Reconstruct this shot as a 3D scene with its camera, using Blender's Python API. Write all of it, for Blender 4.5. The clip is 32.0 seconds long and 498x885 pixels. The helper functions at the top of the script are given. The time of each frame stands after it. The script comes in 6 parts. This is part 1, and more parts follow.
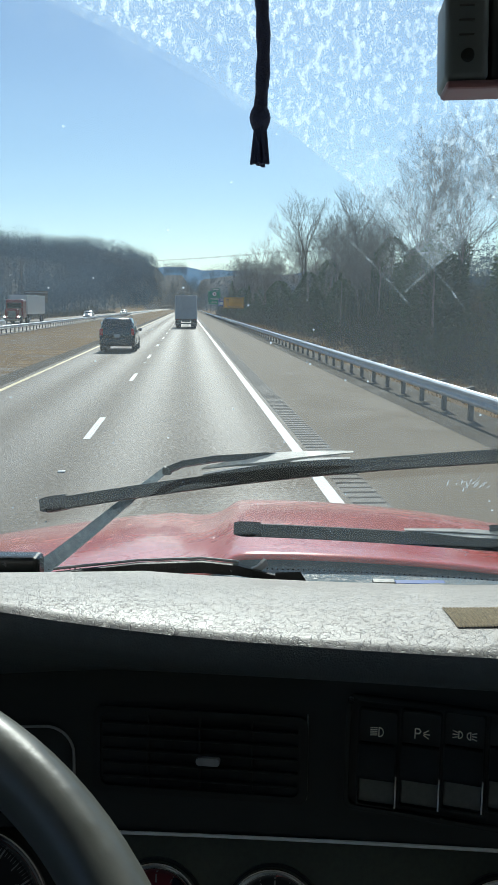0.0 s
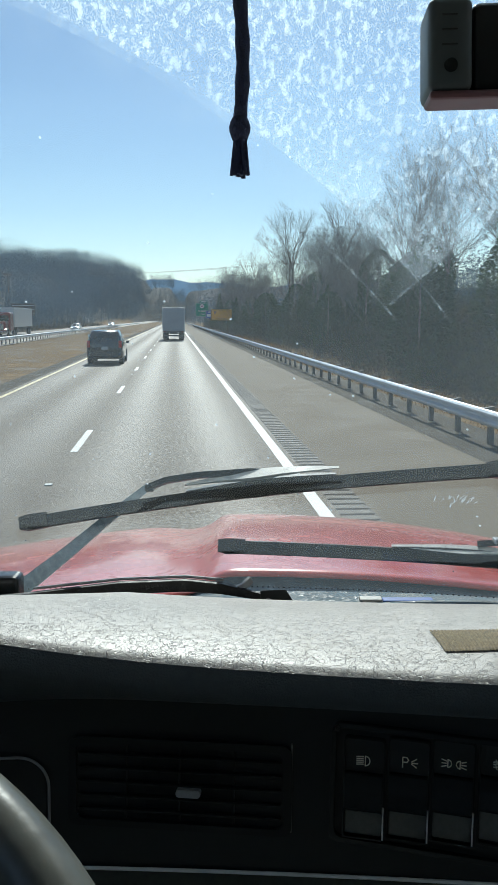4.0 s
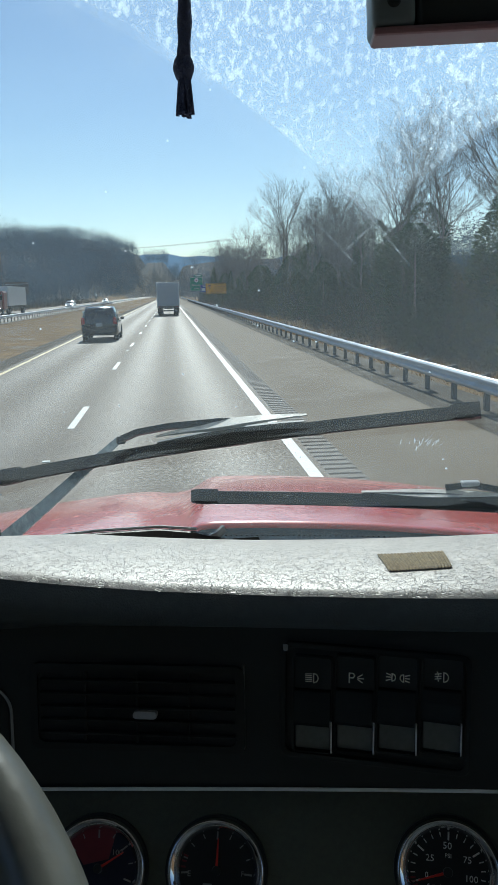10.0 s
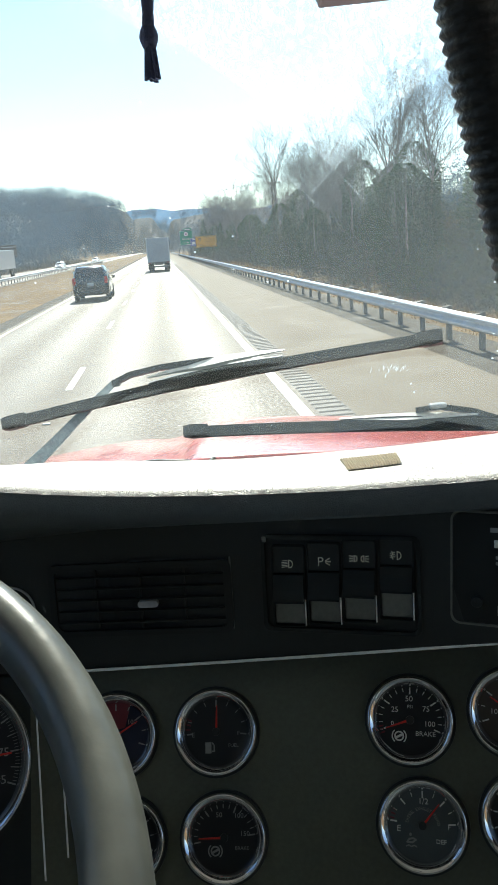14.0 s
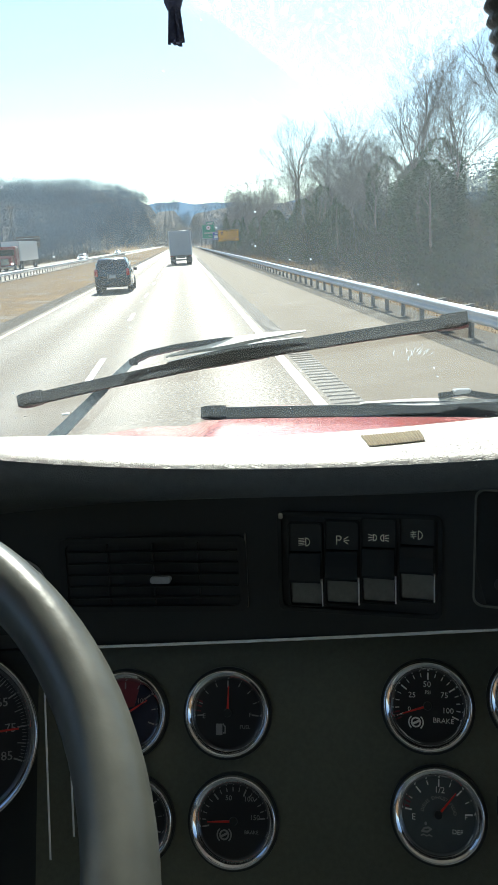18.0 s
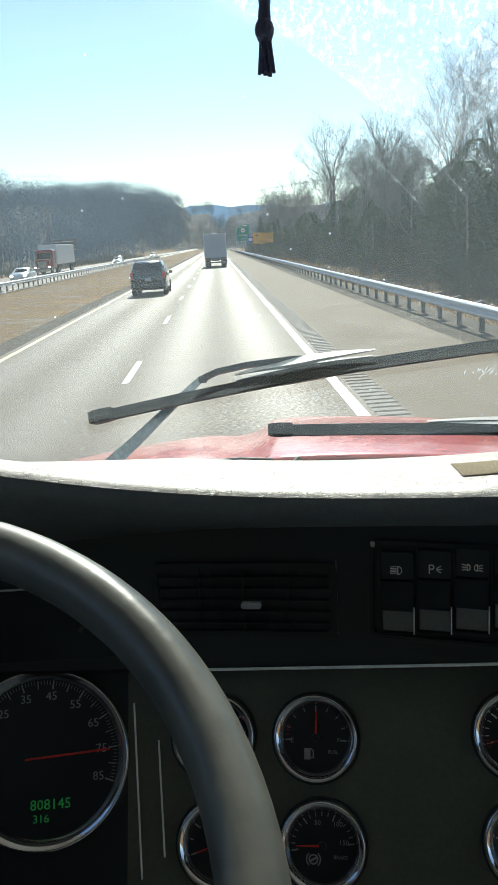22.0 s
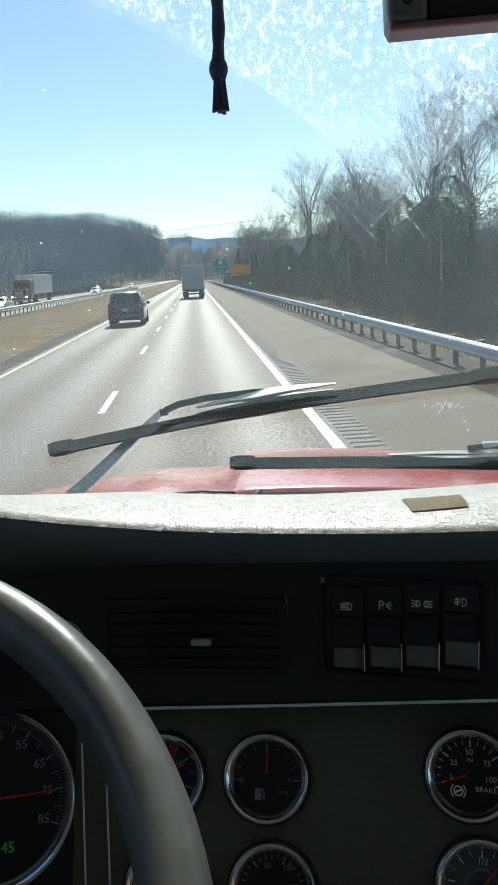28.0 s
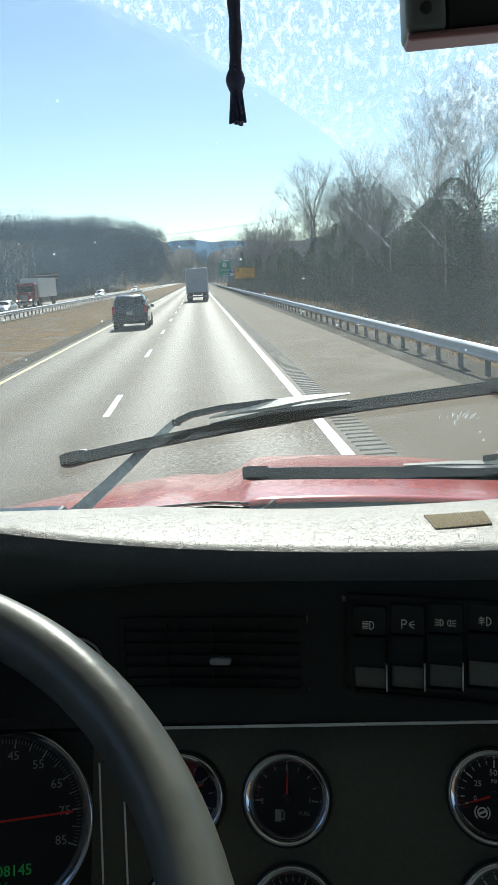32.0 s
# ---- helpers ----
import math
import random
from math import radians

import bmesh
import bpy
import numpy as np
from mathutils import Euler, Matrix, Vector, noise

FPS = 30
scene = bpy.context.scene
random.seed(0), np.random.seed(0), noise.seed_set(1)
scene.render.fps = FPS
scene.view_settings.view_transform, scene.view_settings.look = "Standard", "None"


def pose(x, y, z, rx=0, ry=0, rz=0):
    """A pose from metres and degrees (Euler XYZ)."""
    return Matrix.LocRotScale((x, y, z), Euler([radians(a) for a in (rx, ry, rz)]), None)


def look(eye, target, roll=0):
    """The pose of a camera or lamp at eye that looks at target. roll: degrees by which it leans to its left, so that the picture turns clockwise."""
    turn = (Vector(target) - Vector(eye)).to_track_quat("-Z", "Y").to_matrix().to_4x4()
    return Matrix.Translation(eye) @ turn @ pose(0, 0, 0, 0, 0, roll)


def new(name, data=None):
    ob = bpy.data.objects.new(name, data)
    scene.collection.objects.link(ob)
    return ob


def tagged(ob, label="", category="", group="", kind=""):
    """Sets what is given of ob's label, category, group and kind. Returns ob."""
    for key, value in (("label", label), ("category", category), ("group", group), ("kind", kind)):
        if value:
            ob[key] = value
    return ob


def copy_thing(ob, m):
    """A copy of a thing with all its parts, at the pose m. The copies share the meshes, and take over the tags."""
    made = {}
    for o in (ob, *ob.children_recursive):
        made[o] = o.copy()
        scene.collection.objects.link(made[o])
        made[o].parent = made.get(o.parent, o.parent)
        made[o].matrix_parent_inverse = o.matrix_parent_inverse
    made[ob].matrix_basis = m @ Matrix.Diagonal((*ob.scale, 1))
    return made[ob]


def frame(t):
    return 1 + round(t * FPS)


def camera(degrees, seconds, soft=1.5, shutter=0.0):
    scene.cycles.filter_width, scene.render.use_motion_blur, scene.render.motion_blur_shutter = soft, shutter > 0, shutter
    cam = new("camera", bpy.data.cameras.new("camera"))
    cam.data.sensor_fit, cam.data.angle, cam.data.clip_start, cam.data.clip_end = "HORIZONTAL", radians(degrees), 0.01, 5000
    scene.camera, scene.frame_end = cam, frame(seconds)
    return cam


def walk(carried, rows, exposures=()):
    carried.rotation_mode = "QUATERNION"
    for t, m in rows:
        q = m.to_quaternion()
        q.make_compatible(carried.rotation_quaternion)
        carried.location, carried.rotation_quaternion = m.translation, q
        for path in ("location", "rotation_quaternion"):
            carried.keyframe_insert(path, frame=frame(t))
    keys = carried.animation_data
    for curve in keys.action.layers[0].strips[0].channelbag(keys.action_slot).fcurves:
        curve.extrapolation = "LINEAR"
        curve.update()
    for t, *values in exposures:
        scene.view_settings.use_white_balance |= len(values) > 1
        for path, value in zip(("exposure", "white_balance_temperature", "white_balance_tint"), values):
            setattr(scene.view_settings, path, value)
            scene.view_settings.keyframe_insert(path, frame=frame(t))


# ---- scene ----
cam = camera(33.2, 32.0)
PATH = [
    (0, (0.01, 0.006, 2.502), (-0.011, 1.98, 2.182), 0.3),
    (0.5, (0.025, 0.013, 2.51), (0.017, 1.988, 2.194), 0.0),
    (1, (0.009, 0.017, 2.512), (-0.002, 1.995, 2.216), 0.1),
    (1.5, (0.006, 0.015, 2.507), (0.0, 1.993, 2.213), -0.2),
    (2, (0.012, 0.023, 2.495), (0.014, 2.001, 2.202), -0.3),
    (2.5, (0.006, 0.017, 2.504), (0.008, 1.997, 2.221), -0.0),
    (4.5, (0.016, 0.025, 2.503), (0.024, 2.004, 2.209), 0.1),
    (5, (0.012, 0.027, 2.502), (0.015, 2.007, 2.218), -0.2),
    (5.5, (-0.007, 0.028, 2.504), (-0.021, 2.007, 2.215), -0.2),
    (6, (-0.009, 0.039, 2.49), (-0.05, 2.017, 2.194), 0.3),
    (6.5, (0.005, 0.034, 2.491), (-0.044, 2.01, 2.188), 0.4),
    (7, (0.005, 0.031, 2.502), (-0.042, 2.008, 2.201), 0.1),
    (7.5, (0.009, 0.025, 2.506), (-0.027, 2.002, 2.208), -0.5),
    (8, (0.004, 0.041, 2.489), (-0.016, 2.016, 2.171), -0.4),
    (8.5, (0.004, 0.043, 2.484), (-0.011, 2.017, 2.162), -0.2),
    (9, (0.009, 0.042, 2.473), (0.006, 2.015, 2.144), -0.2),
    (9.5, (0.027, 0.029, 2.494), (0.038, 2.001, 2.161), -0.4),
    (10, (0.045, 0.006, 2.48), (0.055, 1.974, 2.126), -1.3),
    (10.5, (0.08, -0.032, 2.457), (0.114, 1.927, 2.056), -3.5),
    (11, (0.08, -0.055, 2.462), (0.118, 1.901, 2.046), -4.3),
    (11.5, (0.078, -0.056, 2.461), (0.117, 1.89, 2.0), -4.5),
    (12, (0.064, -0.068, 2.476), (0.097, 1.877, 2.01), -4.7),
    (12.5, (0.065, -0.066, 2.468), (0.087, 1.878, 1.996), -5.1),
    (13, (0.061, -0.069, 2.471), (0.077, 1.876, 2.004), -5.0),
    (13.5, (0.064, -0.08, 2.472), (0.072, 1.865, 2.005), -4.6),
    (14, (0.06, -0.078, 2.474), (0.064, 1.867, 2.01), -4.4),
    (14.5, (0.046, -0.063, 2.46), (0.047, 1.881, 1.992), -3.9),
    (16.5, (0.059, -0.069, 2.463), (0.034, 1.875, 1.995), -3.4),
    (17, (0.06, -0.068, 2.461), (0.024, 1.876, 1.993), -3.4),
    (17.5, (0.051, -0.066, 2.46), (0.017, 1.878, 1.994), -3.4),
    (18, (0.059, -0.065, 2.456), (0.019, 1.878, 1.983), -3.5),
    (18.5, (0.062, -0.066, 2.459), (0.021, 1.877, 1.986), -3.5),
    (19, (0.064, -0.069, 2.466), (-0.008, 1.873, 1.994), -3.8),
    (19.5, (0.054, -0.064, 2.457), (0.006, 1.879, 1.984), -3.6),
    (20, (0.052, -0.072, 2.464), (0.008, 1.873, 2.0), -3.5),
    (20.5, (0.057, -0.072, 2.462), (0.004, 1.874, 2.005), -3.7),
    (21, (0.048, -0.068, 2.458), (-0.014, 1.876, 1.989), -3.6),
    (21.5, (0.022, -0.07, 2.461), (-0.072, 1.871, 1.989), -4.1),
    (22, (0.02, -0.068, 2.477), (-0.099, 1.874, 2.014), -3.7),
    (22.5, (0.037, -0.07, 2.484), (-0.087, 1.872, 2.024), -3.9),
    (23, (0.053, -0.07, 2.482), (-0.082, 1.875, 2.033), -4.0),
    (23.5, (0.053, -0.071, 2.478), (-0.04, 1.879, 2.044), -3.9),
    (24, (0.059, -0.073, 2.481), (-0.022, 1.881, 2.066), -4.2),
    (24.5, (0.049, -0.077, 2.487), (-0.029, 1.879, 2.078), -4.0),
    (25, (0.043, -0.082, 2.487), (-0.024, 1.878, 2.092), -3.5),
    (25.5, (0.045, -0.074, 2.477), (-0.024, 1.884, 2.078), -3.7),
    (27.5, (0.041, -0.07, 2.484), (-0.026, 1.891, 2.098), -3.3),
    (28, (0.038, -0.064, 2.478), (-0.022, 1.896, 2.083), -3.1),
    (28.5, (0.037, -0.067, 2.48), (-0.018, 1.892, 2.081), -2.9),
    (29, (0.033, -0.066, 2.478), (-0.035, 1.893, 2.08), -3.1),
    (29.5, (0.04, -0.075, 2.486), (-0.037, 1.885, 2.098), -3.6),
    (30, (0.035, -0.072, 2.462), (-0.041, 1.89, 2.081), -3.8),
    (30.5, (0.03, -0.073, 2.473), (-0.053, 1.888, 2.087), -3.8),
    (31, (0.036, -0.06, 2.48), (-0.046, 1.9, 2.091), -3.6),
    (31.5, (0.058, -0.062, 2.479), (-0.004, 1.9, 2.093), -3.3),
    (32, (0.028, -0.055, 2.486), (-0.042, 1.905, 2.098), -3.3),
]
EXPOSURES = [(0.0, -0.01, 6150, 6), (9.5, -0.1, 6050, 6), (10.0, -0.08, 6080, 6), (10.5, 0.42, 6350, 6), (11.2, 0.85, 6600, 6), (12.0, 0.95, 6650, 6), (20.5, 0.9, 6600, 6),
             (21.5, 0.75, 6650, 6), (22.5, 0.52, 6530, 6), (24.0, 0.34, 6440, 6), (27.5, 0.28, 6390, 6), (28.0, 0.29, 6390, 6), (29.0, 0.48, 6480, 6), (30.5, 0.48, 6480, 6), (32.0, 0.32, 6450, 6)]
walk(cam, [(t, look(eye, target, roll)) for t, eye, target, roll in PATH], EXPOSURES)

# ---- plan: the cab stands along +y; the road runs 4.85 degrees to its left ----
ROAD = pose(0, 0, 0.1, 0, 0, 4.85)
SUN_AZ, SUN_EL = -0.5, 38.0
CLEAR = 900.0

# ---- world and sun ----
world = bpy.data.worlds.new("sky")
scene.world = world
world.use_nodes = True
wn = world.node_tree.nodes
wl = world.node_tree.links
sky = wn.new("ShaderNodeTexSky")
sky.sky_type = "NISHITA"
sky.sun_disc = False
sky.sun_elevation = radians(SUN_EL)
sky.sun_rotation = radians(SUN_AZ)
sky.altitude = 300
sky.air_density = 1.0
sky.dust_density = 0.15
sky.ozone_density = 2.2
wl.new(sky.outputs[0], wn["Background"].inputs[0])
wn["Background"].inputs[1].default_value = 0.105
sun = new("sun", bpy.data.lights.new("sun", "SUN"))
sun.data.energy, sun.data.angle, sun.data.color = 4.6, radians(0.53), (1.0, 0.95, 0.87)
sd = Vector((math.sin(radians(SUN_AZ)) * math.cos(radians(SUN_EL)), math.cos(radians(SUN_AZ)) * math.cos(radians(SUN_EL)), math.sin(radians(SUN_EL))))
sun.matrix_world = look(sd * 60, (0, 0, 0))

# ---- materials ----


def material(name, color, rough=0.6, metal=0.0, grain=0.0, scale=30.0, stain=0.0, stain_scale=2.0, bump=0.0, bump_scale=80.0, spec=0.5, each=0.0, coat=0.0, stretch=None, object_space=True):
    """A surface with colour variation at two scales, and fine relief."""
    m = bpy.data.materials.new(name)
    m.use_nodes = True
    n, l = m.node_tree.nodes, m.node_tree.links
    b = n["Principled BSDF"]
    b.inputs["Base Color"].default_value = (*color, 1)
    b.inputs["Roughness"].default_value = rough
    b.inputs["Metallic"].default_value = metal
    b.inputs["Specular IOR Level"].default_value = spec
    b.inputs["Coat Weight"].default_value = coat
    b.inputs["Coat Roughness"].default_value = 0.08
    co = n.new("ShaderNodeTexCoord")
    src = co.outputs["Object"] if object_space else co.outputs["Generated"]
    if stretch:
        mp = n.new("ShaderNodeMapping")
        mp.inputs["Scale"].default_value = stretch
        l.new(src, mp.inputs[0])
        src = mp.outputs[0]
    val = None

    def noise_at(sc, detail=4):
        t = n.new("ShaderNodeTexNoise")
        t.inputs["Scale"].default_value = sc
        t.inputs["Detail"].default_value = detail
        l.new(src, t.inputs["Vector"])
        return t.outputs["Fac"]

    def ranged(sock, lo, hi):
        r = n.new("ShaderNodeMapRange")
        r.inputs["From Min"].default_value, r.inputs["From Max"].default_value = 0.3, 0.7
        r.inputs["To Min"].default_value, r.inputs["To Max"].default_value = lo, hi
        l.new(sock, r.inputs["Value"])
        return r.outputs[0]
    chain = []
    if grain:
        chain.append(ranged(noise_at(scale), 1 - grain, 1 + grain))
    if stain:
        chain.append(ranged(noise_at(stain_scale, 6), 1 - stain, 1 + stain))
    if each:
        oi = n.new("ShaderNodeObjectInfo")
        r = n.new("ShaderNodeMapRange")
        r.inputs["To Min"].default_value, r.inputs["To Max"].default_value = 1 - each, 1 + each
        l.new(oi.outputs["Random"], r.inputs["Value"])
        chain.append(r.outputs[0])
    if chain:
        val = chain[0]
        for c in chain[1:]:
            mm = n.new("ShaderNodeMath")
            mm.operation = "MULTIPLY"
            l.new(val, mm.inputs[0])
            l.new(c, mm.inputs[1])
            val = mm.outputs[0]
        mx = n.new("ShaderNodeVectorMath")
        mx.operation = "SCALE"
        mx.inputs[0].default_value = color
        l.new(val, mx.inputs["Scale"])
        l.new(mx.outputs[0], b.inputs["Base Color"])
        rr = n.new("ShaderNodeMath")
        rr.operation = "MULTIPLY"
        rr.use_clamp = True
        rr.inputs[1].default_value = rough
        l.new(val, rr.inputs[0])
        l.new(rr.outputs[0], b.inputs["Roughness"])
    if bump:
        bp = n.new("ShaderNodeBump")
        bp.inputs["Strength"].default_value = bump
        bp.inputs["Distance"].default_value = 0.01
        l.new(noise_at(bump_scale, 3), bp.inputs["Height"])
        l.new(bp.outputs[0], b.inputs["Normal"])
    return m


def nodes_of(m):
    return m.node_tree.nodes, m.node_tree.links, m.node_tree.nodes["Principled BSDF"]


def glow(name, color, strength):
    m = material(name, color)
    b = m.node_tree.nodes["Principled BSDF"]
    b.inputs["Emission Color"].default_value = (*color, 1)
    b.inputs["Emission Strength"].default_value = strength
    return m


def glass_material(name, haze=0.0):
    """Clear glass: it lets light through, with a gloss that grows at a glancing view."""
    m = bpy.data.materials.new(name)
    m.use_nodes = True
    n, l = m.node_tree.nodes, m.node_tree.links
    n.remove(n["Principled BSDF"])
    tr, gl, mx, fr = n.new("ShaderNodeBsdfTransparent"), n.new("ShaderNodeBsdfGlossy"), n.new("ShaderNodeMixShader"), n.new("ShaderNodeFresnel")
    tr.inputs[0].default_value = (0.95, 0.98, 0.97, 1)
    gl.inputs["Roughness"].default_value = 0.02 + haze
    fr.inputs[0].default_value = 1.33
    l.new(fr.outputs[0], mx.inputs[0])
    l.new(tr.outputs[0], mx.inputs[1])
    l.new(gl.outputs[0], mx.inputs[2])
    l.new(mx.outputs[0], n["Material Output"].inputs[0])
    return m


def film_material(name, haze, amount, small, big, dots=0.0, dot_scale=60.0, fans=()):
    """Dried dust on glass: clear between the specks, and lit from either side where the dust lies. With fans, a painted
    haze veil covers the wiped part.
    """
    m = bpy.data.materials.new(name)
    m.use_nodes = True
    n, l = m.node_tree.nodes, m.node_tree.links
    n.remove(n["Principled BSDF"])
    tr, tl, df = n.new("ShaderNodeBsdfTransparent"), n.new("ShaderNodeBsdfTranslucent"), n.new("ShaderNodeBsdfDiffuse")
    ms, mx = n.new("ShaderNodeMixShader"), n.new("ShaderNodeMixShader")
    # bluish, so the film also tints the view like distance haze
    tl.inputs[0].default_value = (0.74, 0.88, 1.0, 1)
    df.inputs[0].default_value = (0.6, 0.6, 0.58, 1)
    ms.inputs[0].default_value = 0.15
    co = n.new("ShaderNodeTexCoord")

    def grain(sc, lo, hi, top, detail=5.0):
        t = n.new("ShaderNodeTexNoise")
        t.inputs["Scale"].default_value = sc
        t.inputs["Detail"].default_value = detail
        mp = n.new("ShaderNodeMapping")
        mp.inputs["Scale"].default_value = (1, 0.72, 0.72)
        l.new(co.outputs["Object"], mp.inputs[0])
        l.new(mp.outputs[0], t.inputs["Vector"])
        r = n.new("ShaderNodeMapRange")
        r.inputs["From Min"].default_value, r.inputs["From Max"].default_value = lo, hi
        r.inputs["To Min"].default_value, r.inputs["To Max"].default_value = 0, top
        l.new(t.outputs["Fac"], r.inputs["Value"])
        return r.outputs[0]

    def add(a, b2):
        q = n.new("ShaderNodeMath")
        q.operation = "ADD"
        q.use_clamp = True
        l.new(a, q.inputs[0])
        if isinstance(b2, float):
            q.inputs[1].default_value = b2
        else:
            l.new(b2, q.inputs[1])
        return q.outputs[0]
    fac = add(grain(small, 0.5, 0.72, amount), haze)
    if big and not fans:
        fac = add(fac, grain(big, 0.52, 0.72, amount * 0.75))
    if big and fans:
        # dust thickens upwards, partly standing in for glare nearer the sun
        hs, hr, hm = n.new("ShaderNodeSeparateXYZ"), n.new("ShaderNodeMapRange"), n.new("ShaderNodeMath")
        l.new(co.outputs["Object"], hs.inputs[0])
        l.new(hs.outputs[2], hr.inputs["Value"])
        hr.inputs["From Min"].default_value, hr.inputs["From Max"].default_value = 2.54, 2.67
        hr.inputs["To Min"].default_value = 0.05
        hm.operation = "MULTIPLY"
        l.new(grain(big, 0.51, 0.67, amount * 0.95), hm.inputs[0])
        l.new(hr.outputs[0], hm.inputs[1])
        cloud = n.new("ShaderNodeMath")
        cloud.operation = "MULTIPLY"
        half = n.new("ShaderNodeMath")
        half.operation = "MULTIPLY_ADD"
        half.inputs[1].default_value, half.inputs[2].default_value = 0.2, 0.8
        l.new(hr.outputs[0], half.inputs[0])
        fine_ = n.new("ShaderNodeMath")
        fine_.operation = "MULTIPLY"
        l.new(half.outputs[0], fine_.inputs[0])
        l.new(fac, fine_.inputs[1])
        l.new(add(hm.outputs[0], fine_.outputs[0]), cloud.inputs[0])
        l.new(add(grain(11.0, 0.32, 0.68, 0.6), 0.55), cloud.inputs[1])
        fac = cloud.outputs[0]
    if dots:
        v = n.new("ShaderNodeTexVoronoi")
        v.inputs["Scale"].default_value = dot_scale
        l.new(co.outputs["Object"], v.inputs["Vector"])
        r = n.new("ShaderNodeMapRange")
        r.inputs["From Min"].default_value, r.inputs["From Max"].default_value = 0.06, 0.1
        r.inputs["To Min"].default_value, r.inputs["To Max"].default_value = dots, 0
        l.new(v.outputs["Distance"], r.inputs["Value"])
        g = grain(dot_scale * 0.37, 0.58, 0.6, 1.0, 1.0)
        q = n.new("ShaderNodeMath")
        q.operation = "MULTIPLY"
        l.new(r.outputs[0], q.inputs[0])
        l.new(g, q.inputs[1])
        fac = add(fac, q.outputs[0])
    if fans:
        sep = n.new("ShaderNodeSeparateXYZ")
        l.new(co.outputs["Object"], sep.inputs[0])

        def calc(op, a, b2):
            q = n.new("ShaderNodeMath")
            q.operation = op
            for k_, v_ in enumerate((a, b2)):
                if isinstance(v_, float):
                    q.inputs[k_].default_value = v_
                else:
                    l.new(v_, q.inputs[k_])
            return q.outputs[0]
        up_ = calc("MULTIPLY", calc("SUBTRACT", sep.outputs[2], 2.2), 1.0966)
        gaps = []
        for ax, ay, rad in fans:
            dx, dy = calc("SUBTRACT", sep.outputs[0], ax), calc("SUBTRACT", up_, ay)
            gaps.append(calc("SUBTRACT", calc("SQRT", calc("ADD", calc("MULTIPLY", dx, dx), calc("MULTIPLY", dy, dy)), 0.0), rad))
        edge = n.new("ShaderNodeMapRange")
        edge.inputs["From Min"].default_value, edge.inputs["From Max"].default_value = -0.0005, 0.002
        l.new(calc("MINIMUM", gaps[0], gaps[1]), edge.inputs["Value"])
        # even veil over the wiped glass, imitating haze in the view
        thin = add(grain(14.0, 0.5, 0.72, 0.006), HAZE_VEIL)
        thin = add(thin, q.outputs[0])
        rim_ = n.new("ShaderNodeMapRange")
        rim_.inputs["From Min"].default_value, rim_.inputs["From Max"].default_value = -0.034, -0.002
        l.new(gaps[0], rim_.inputs["Value"])
        inside = n.new("ShaderNodeMapRange")
        inside.inputs["From Min"].default_value, inside.inputs["From Max"].default_value = 0.0, 0.001
        inside.inputs["To Min"].default_value, inside.inputs["To Max"].default_value = 1.0, 0.0
        l.new(gaps[0], inside.inputs["Value"])
        other = n.new("ShaderNodeMapRange")
        other.inputs["From Min"].default_value, other.inputs["From Max"].default_value = -0.004, 0.002
        l.new(gaps[1], other.inputs["Value"])
        thin = add(thin, calc("MULTIPLY", calc("MULTIPLY", rim_.outputs[0], calc("MULTIPLY", inside.outputs[0], other.outputs[0])), add(grain(45.0, 0.4, 0.7, 0.09), 0.012)))
        both = n.new("ShaderNodeMix")
        l.new(edge.outputs[0], both.inputs[0])
        l.new(thin, both.inputs[2])
        l.new(fac, both.inputs[3])
        fac = both.outputs[0]
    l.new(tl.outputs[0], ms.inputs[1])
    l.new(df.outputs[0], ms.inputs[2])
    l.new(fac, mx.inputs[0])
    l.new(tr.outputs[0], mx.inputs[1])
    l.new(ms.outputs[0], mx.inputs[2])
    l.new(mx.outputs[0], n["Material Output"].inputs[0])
    return m


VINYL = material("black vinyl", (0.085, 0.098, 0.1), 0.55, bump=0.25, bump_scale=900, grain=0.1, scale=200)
PANEL = material("dark grey-green dash panel", (0.094, 0.1, 0.07), 0.5, grain=0.12, scale=300, stain=0.15, stain_scale=6, bump=0.1, bump_scale=1200)
BLACK = material("black plastic", (0.013, 0.0165, 0.0165), 0.45, grain=0.1, scale=250, bump=0.08, bump_scale=900)
BLACKGLOSS = material("glossy black plastic", (0.014, 0.018, 0.019), 0.25, grain=0.1, scale=60)
VENTBLACK = material("matt black vent plastic", (0.006, 0.008, 0.008), 0.5, grain=0.1, scale=200)
RUBBER = material("weathered black rubber", (0.011, 0.011, 0.012), 0.5, grain=0.2, scale=120, stain=0.3, stain_scale=30, bump=0.2, bump_scale=300)
BLADE = material("dusty wiper plastic", (0.006, 0.008, 0.008), 0.4, spec=0.28, grain=0.05, scale=160, stain=0.1, stain_scale=25)
ARM = material("worn painted wiper arm", (0.3, 0.36, 0.4), 0.5, grain=0.3, scale=150, stain=0.25, stain_scale=30)
CHROME = material("chrome", (0.72, 0.73, 0.75), 0.07, 1.0, grain=0.03, scale=60)
STRIP = material("satin chrome strip", (0.95, 0.95, 0.93), 0.4, 0.05, grain=0.1, scale=80)
DIAL = material("black gauge dial", (0.012, 0.013, 0.014), 0.4, grain=0.1, scale=200)
PRINT = material("white gauge printing", (0.8, 0.8, 0.76), 0.6, grain=0.05, scale=300)
DIMPRINT = material("dim grey printing", (0.3, 0.3, 0.29), 0.6, grain=0.05, scale=300)
SYMBOL = material("pale switch symbol", (0.95, 0.92, 0.76), 0.6, grain=0.05, scale=300)
NEEDLE = material("red needle", (0.7, 0.03, 0.02), 0.4, grain=0.05, scale=200)
